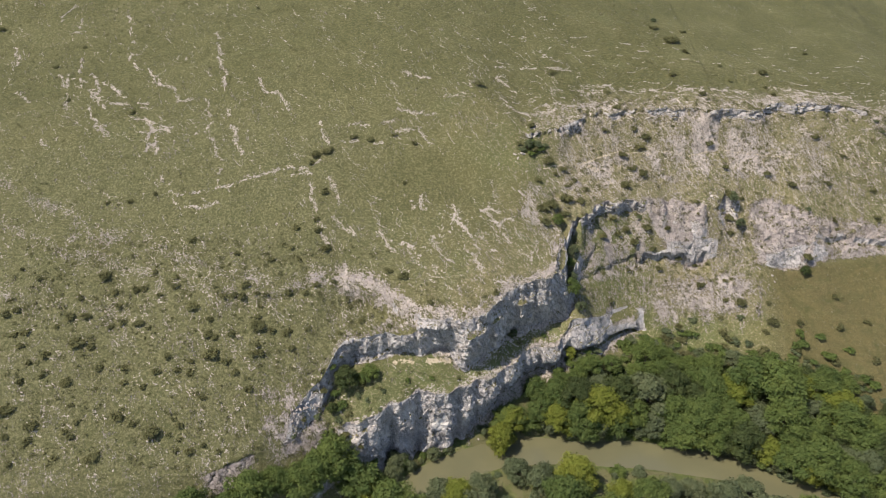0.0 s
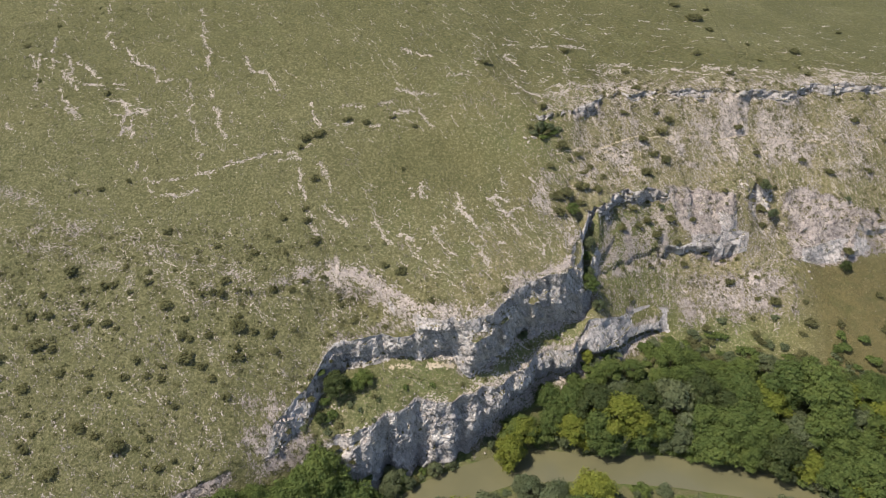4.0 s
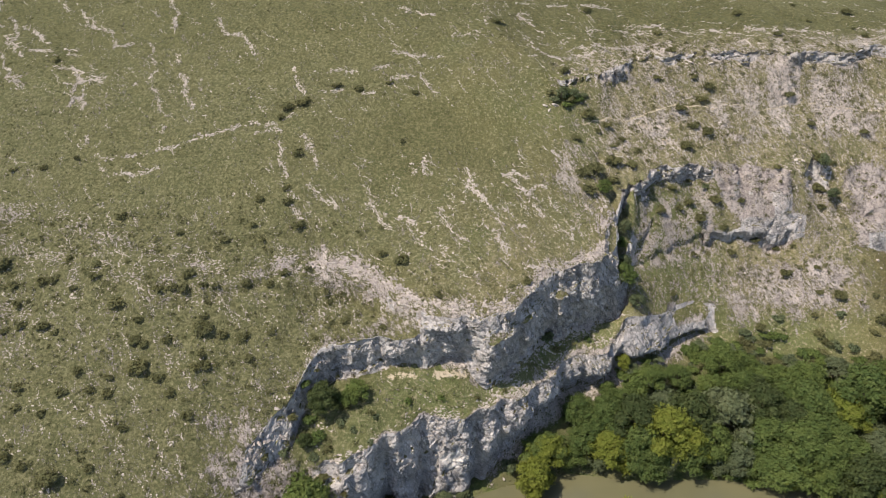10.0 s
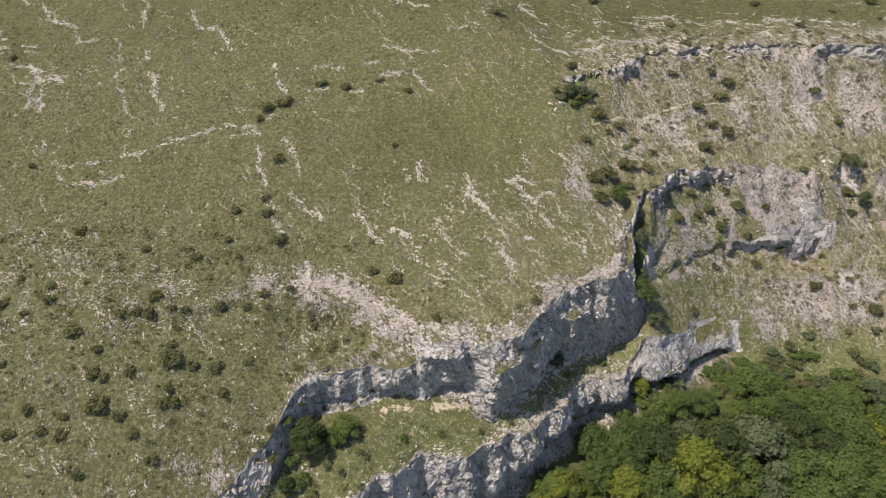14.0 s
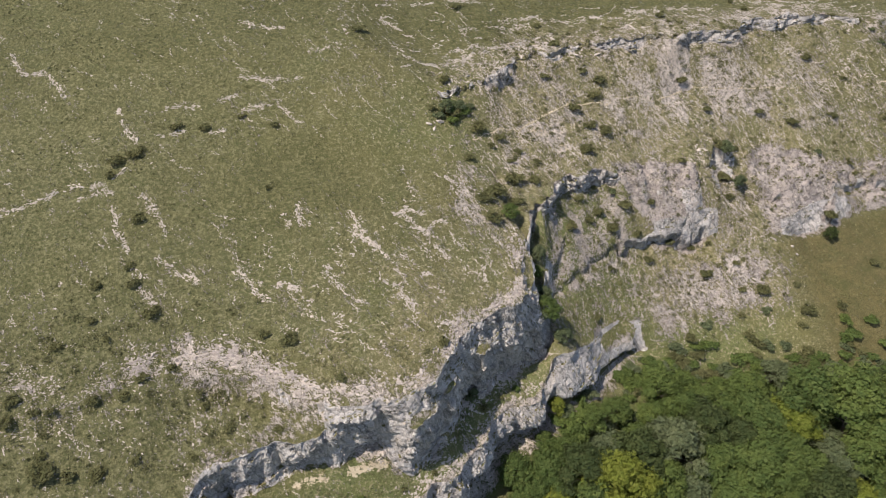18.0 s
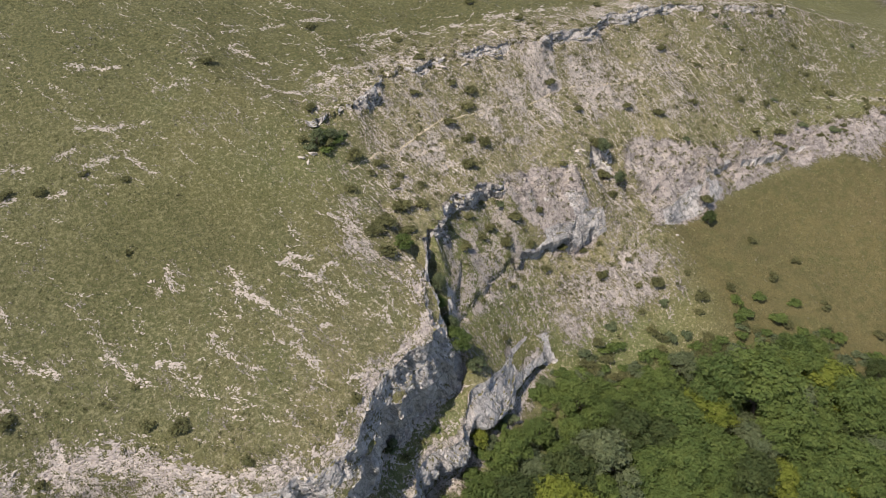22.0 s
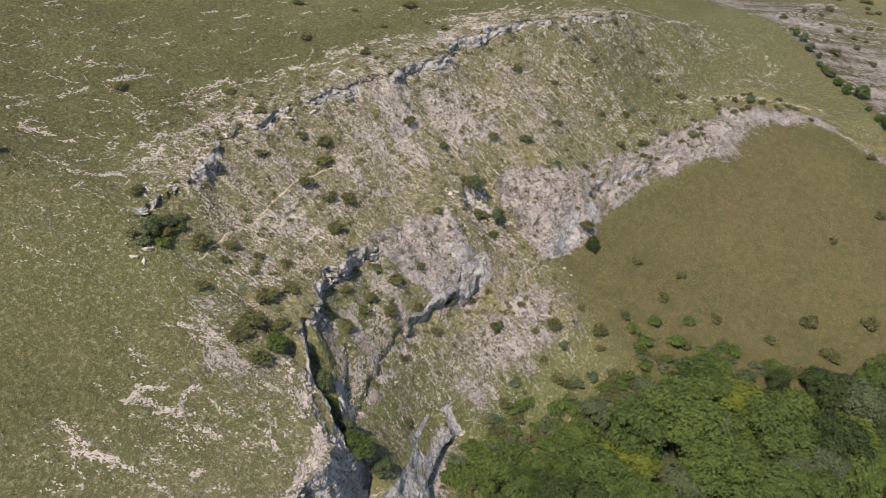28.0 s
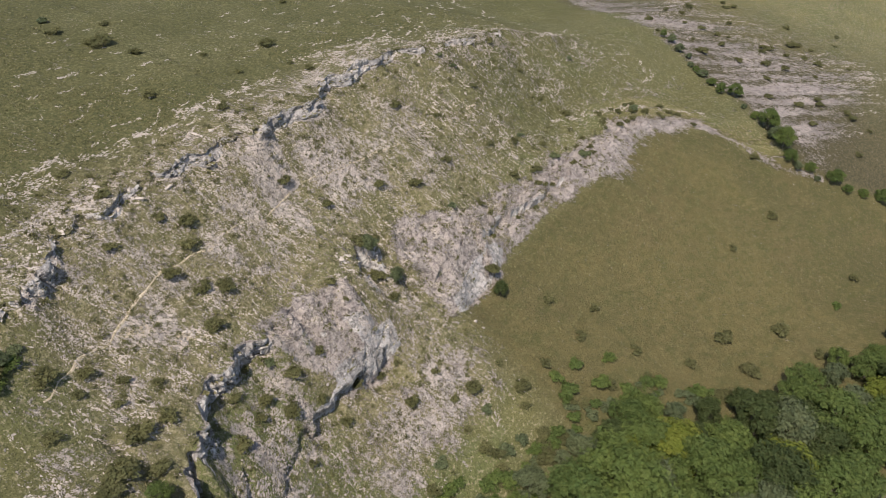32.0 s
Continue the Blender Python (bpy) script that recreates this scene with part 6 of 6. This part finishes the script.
for x, y, s in [(0.8, -22.8, 1.1), (5.4, -21.2, 1.0), (-1.6, -23.4, 1.2), (-3.4, -23.8, 0.9), (2.6, -22.4, 0.8), (6.4, -20.6, 0.7), (-5.6, -24.6, 1.1), (11.6, -18.2, 0.7), (-0.4, -20.6, 0.5)]:
    plant(SHRUBS, placing.choice([5, 6, 5, 3]), x, y, s, "green bush clinging to the broken lower cliff", "bush", "bushes on the lower cliff")
for x, y, s in [(25.0, 26.6, 1.2), (27.0, 28.2, 1.4), (28.6, 27.4, 1.1), (26.8, 26.2, 1.0), (29.6, 28.6, 0.9), (24.2, 27.6, 0.8)]:
    plant(SHRUBS, placing.choice([1, 5, 5, 6]), x, y, s, "dense green thicket over white blocks below the scarp", "bush", "thicket below the scarp")
for x, y, s in [(-9.6, -18.6, 1.0), (-10.6, -21.2, 0.9), (-8.4, -15.4, 0.9), (-9.8, -16.8, 0.7), (-12.4, -22.6, 0.8), (-7.2, -13.6, 0.7), (-13.8, -25.2, 0.7), (-6.6, -19.6, 1.1), (-5.2, -20.8, 0.8), (-7.9, -17.6, 1.0)]:
    plant(SHRUBS, placing.choice([1, 5, 6, 6]), x, y, s, "grey-green bush among broken rocks at the cliff corner", "shrub", "bushes at the broken corner")
for k in range(16):
    x = rng.uniform(-16, -6)
    boulder(x, edge_y(CLIFF_MID, x) + rng.normal(0.2, 0.9), rng.uniform(0.25, 0.7), "grey broken limestone block at the cliff corner", "blocks at the broken corner", -0.4, grey_boulders)

# ---- the wood between the river and the slopes ----
WOOD_EDGE = [(33, -1.5), (40, -2), (44, -0.5), (48, 0.8), (53, 0.4), (58, 0), (63, -0.8), (70, -1.8), (78, -2.5), (87, -7), (94, -14), (104, -19), (124, -26), (160, -41)]
trees = []


def free_spot(x, y, gap):
    return all((x - a) ** 2 + (y - b) ** 2 > gap * gap for a, b in trees)


TREE_HEIGHTS = [9.0, 8.0, 10.0, 7.5, 8.5, 6.0, 9.5, 8.0]


def fits_under_wall(k, x, y, s):
    """True where a crown leaves the foot of the lower wall open to view."""
    if x > 50:
        return True
    wall_y, wall_z = line_at(FOOT, np.array([x]))[0]
    return y + 1.6 * s + max(0.0, ground_z(x, y) + 0.92 * TREE_HEIGHTS[k] * s - wall_z) < wall_y - 0.4


def add_tree(k, x, y, s, group="river wood", sink=0.3):
    trees.append((x, y))
    plant(TREES, k, x, y, s, tree_labels[k], "tree", group, sink)


for k, x, y, s in [(4, 37.5, -12.5, 1.0), (4, 20, -17.3, 0.72), (0, 21.5, -13.4, 0.65), (1, 27.5, -11.3, 0.7), (0, 30.5, -9.5, 0.75), (3, 38.5, -7.5, 0.7), (4, 62, -9.5, 0.9),
                   (4, 41, -13, 0.7), (2, 56, -13.5, 0.9), (2, 69, -11, 1.0), (3, 47, -9.5, 1.0), (1, 77.5, -25.6, 0.9), (0, 82.5, -27, 0.95), (2, 87.5, -29, 0.9), (0, 79.3, -16.2, 0.9), (1, 92.5, -31, 0.9), (0, 73, -22.5, 0.9)]:
    add_tree(k, x, y, s)
wood_x, wood_y = zip(*WOOD_EDGE)
tries = 0
while len(trees) < 300 and tries < 16000:
    tries += 1
    x = placing.uniform(25, 150)
    y0, y1 = edge_y(SHORE, x) + 1.5, np.interp(x, wood_x, wood_y) - 1.5
    if y1 < y0:
        continue
    y = placing.uniform(y0, y1)
    if free_spot(x, y, 3.1 if x < 85 else 3.8):
        rim = (y1 - y) < 5
        k, s = placing.choice([0, 0, 0, 1, 1, 1, 2, 2, 3, 3, 4, 5] if not rim else [1, 3, 0, 5, 1]), placing.uniform(0.38, 0.65) if rim else placing.uniform(0.68, 1.0)
        if placing.random() < (0.5 if x > 82 else 0.15):
            k = placing.choice([6, 7])
        while s > 0.3 and not fits_under_wall(k, x, y, s):
            s -= 0.1
        if s > 0.3:
            add_tree(k, x, y, s)
for k in range(19):
    x = 22.5 + 3.1 * k + placing.uniform(-0.6, 0.6)
    add_tree(placing.choice([0, 1, 3, 5, 5, 4]), x, edge_y(SHORE, x) + placing.uniform(0.6, 1.4), placing.uniform(0.45, 0.72))
for k, x, y, s in [(0, -7.5, -26.5, 0.9), (3, 16, -28.5, 0.8), (4, 31.8, -25.5, 0.85), (3, 26, -27, 0.8), (1, 43, -29.5, 0.85), (3, 55.6, -29.5, 0.8), (0, -19, -34, 0.8), (4, -2, -29.5, 0.75),
                   (1, -12, -31, 0.8), (3, 63, -32, 0.8), (0, 72, -36, 0.9), (3, 8, -31, 0.75), (0, -27, -37, 0.7), (1, 36, -33, 0.8)] + [(2, 49, -35, 0.8), (3, 20, -33, 0.8), (1, 82, -40, 0.9), (4, 12, -29, 0.7), (0, 1, -31, 0.8), (1, 5, -34, 0.9), (0, 29, -31, 0.9), (3, 47, -28, 0.7), (0, 68, -33, 0.8), (4, 39, -28.5, 0.6), (5, 22.5, -24.5, 0.8), (5, 10, -28, 0.8), (5, 51, -26.5, 0.7), (5, 60, -28, 0.8), (0, -22, -35.5, 0.6), (1, -15.5, -31.5, 0.6)]:
    add_tree(k, x, y, s, "trees along the river bank")
for k, x, y, s in [(7, -6.2, -16.4, 0.52), (1, -2.4, -15.0, 0.36), (0, -3.4, -15.8, 0.26), (7, -8.2, -20.2, 0.3), (3, 2, -22, 0.5), (5, 8.4, -19.9, 0.5), (1, -4.5, -27.5, 0.9), (0, -10, -29, 0.85), (1, 3, -21.3, 0.35), (5, 4.5, -22, 0.38), (3, 1.5, -23.7, 0.4), (1, -4.7, -27.6, 0.6), (0, -1.1, -27.2, 0.55), (0, -7.8, -25.4, 0.5), (3, 10.7, -18.5, 0.25), (5, 33.2, 5.0, 0.4), (1, 33.0, 7.6, 0.25)] + [(5, 35, 1.2, 0.35), (5, 26.0, 27.2, 0.38), (3, 28.0, 27.9, 0.24), (1, 30.9, 12.2, 0.28), (3, 33.6, 9.2, 0.3), (4, 33.4, -2.8, 0.32), (1, 32.9, 3.0, 0.42),
                   (5, 68.5, 25.5, 0.4), (5, 69.5, 22.5, 0.36), (7, 82, 15, 0.3), (5, 22.5, -3.2, 0.3)]:
    add_tree(k, x, y, s, "small trees in the rocks", 0.2)
for (ax, ay), (bx, by) in zip(HEDGE[:-1], HEDGE[1:]):
    for f in (0.0, 0.33, 0.66):
        plant(TREES, placing.choice([0, 1, 5]), ax + (bx - ax) * f + placing.uniform(-0.8, 0.8), ay + (by - ay) * f, placing.uniform(0.32, 0.5) if 0 < ay < 8 else placing.uniform(0.18, 0.36),
              "green hedge bush along the side ravine", "bush", "hedge along the ravine", 0.2)
for x, y, s in [(167, 17, 1.2), (163, 24, 1.0), (172, 9, 1.3), (178, 16, 1.2), (158, 7, 1.0), (185, 12, 1.4), (170, 22, 1.1), (160, 2, 1.2), (181, 5, 1.3), (165, 10, 0.9)]:
    plant(SHRUBS, placing.choice([0, 2, 4]), x, y, s, "dark shrub on the pale rocky far slope", "shrub", "shrubs on the far slope")
for k in range(44):
    x, y = placing.uniform(156, 200), placing.uniform(-14, 42)
    if x - 0.35 * y > 149:
        plant(SHRUBS, placing.choice([0, 2, 4]), x, y, placing.uniform(0.6, 1.3), "dark shrub on the pale rocky far slope", "shrub", "shrubs on the far slope")
for k in range(34):
    x = placing.uniform(86, 138)
    plant(SHRUBS, placing.choice([0, 1, 3, 4]), x, edge_y(EDGE, x) - placing.uniform(-1.5, 4), placing.uniform(0.55, 1.0), "olive shrub among the rocks above the meadow", "shrub", "shrubs above the meadow")
# bushes and reeds along the river banks and at the edge of the wood
for k in range(70):
    x = placing.uniform(2, 80)
    side = placing.random() < 0.45
    y = edge_y(SHORE, x) + placing.uniform(0.2, 1.6) if side else edge_y(SOUTH_BANK, x) - placing.uniform(0.3, 4)
    if side and x < 15:
        continue
    plant(SHRUBS, placing.choice([5, 6, 6]), x, y, placing.uniform(0.9, 1.8), "leafy grey-green bush on the river bank", "bush", "bushes along the river")
for k in range(110):
    x = placing.uniform(33, 66)
    y0, y1 = np.interp(x, wood_x, wood_y) - 4, edge_y(FOOT, x) - 0.8
    plant(SHRUBS, placing.choice([5, 5, 6, 1]), x, placing.uniform(min(y0, y1 - 1), y1), placing.uniform(0.5, 1.4), "leafy green bush between the rock foot and the wood", "bush", "bushes below the rocks")
for k in range(90):
    x = placing.uniform(45, 95)
    y = np.interp(x, wood_x, wood_y) + placing.uniform(-0.5, 1) + placing.random() ** 2 * 4
    plant(SHRUBS, placing.choice([5, 5, 6, 3]), x, y, placing.uniform(0.7, 1.5), "green bush at the edge of the wood", "bush", "bushes at the edge of the wood")
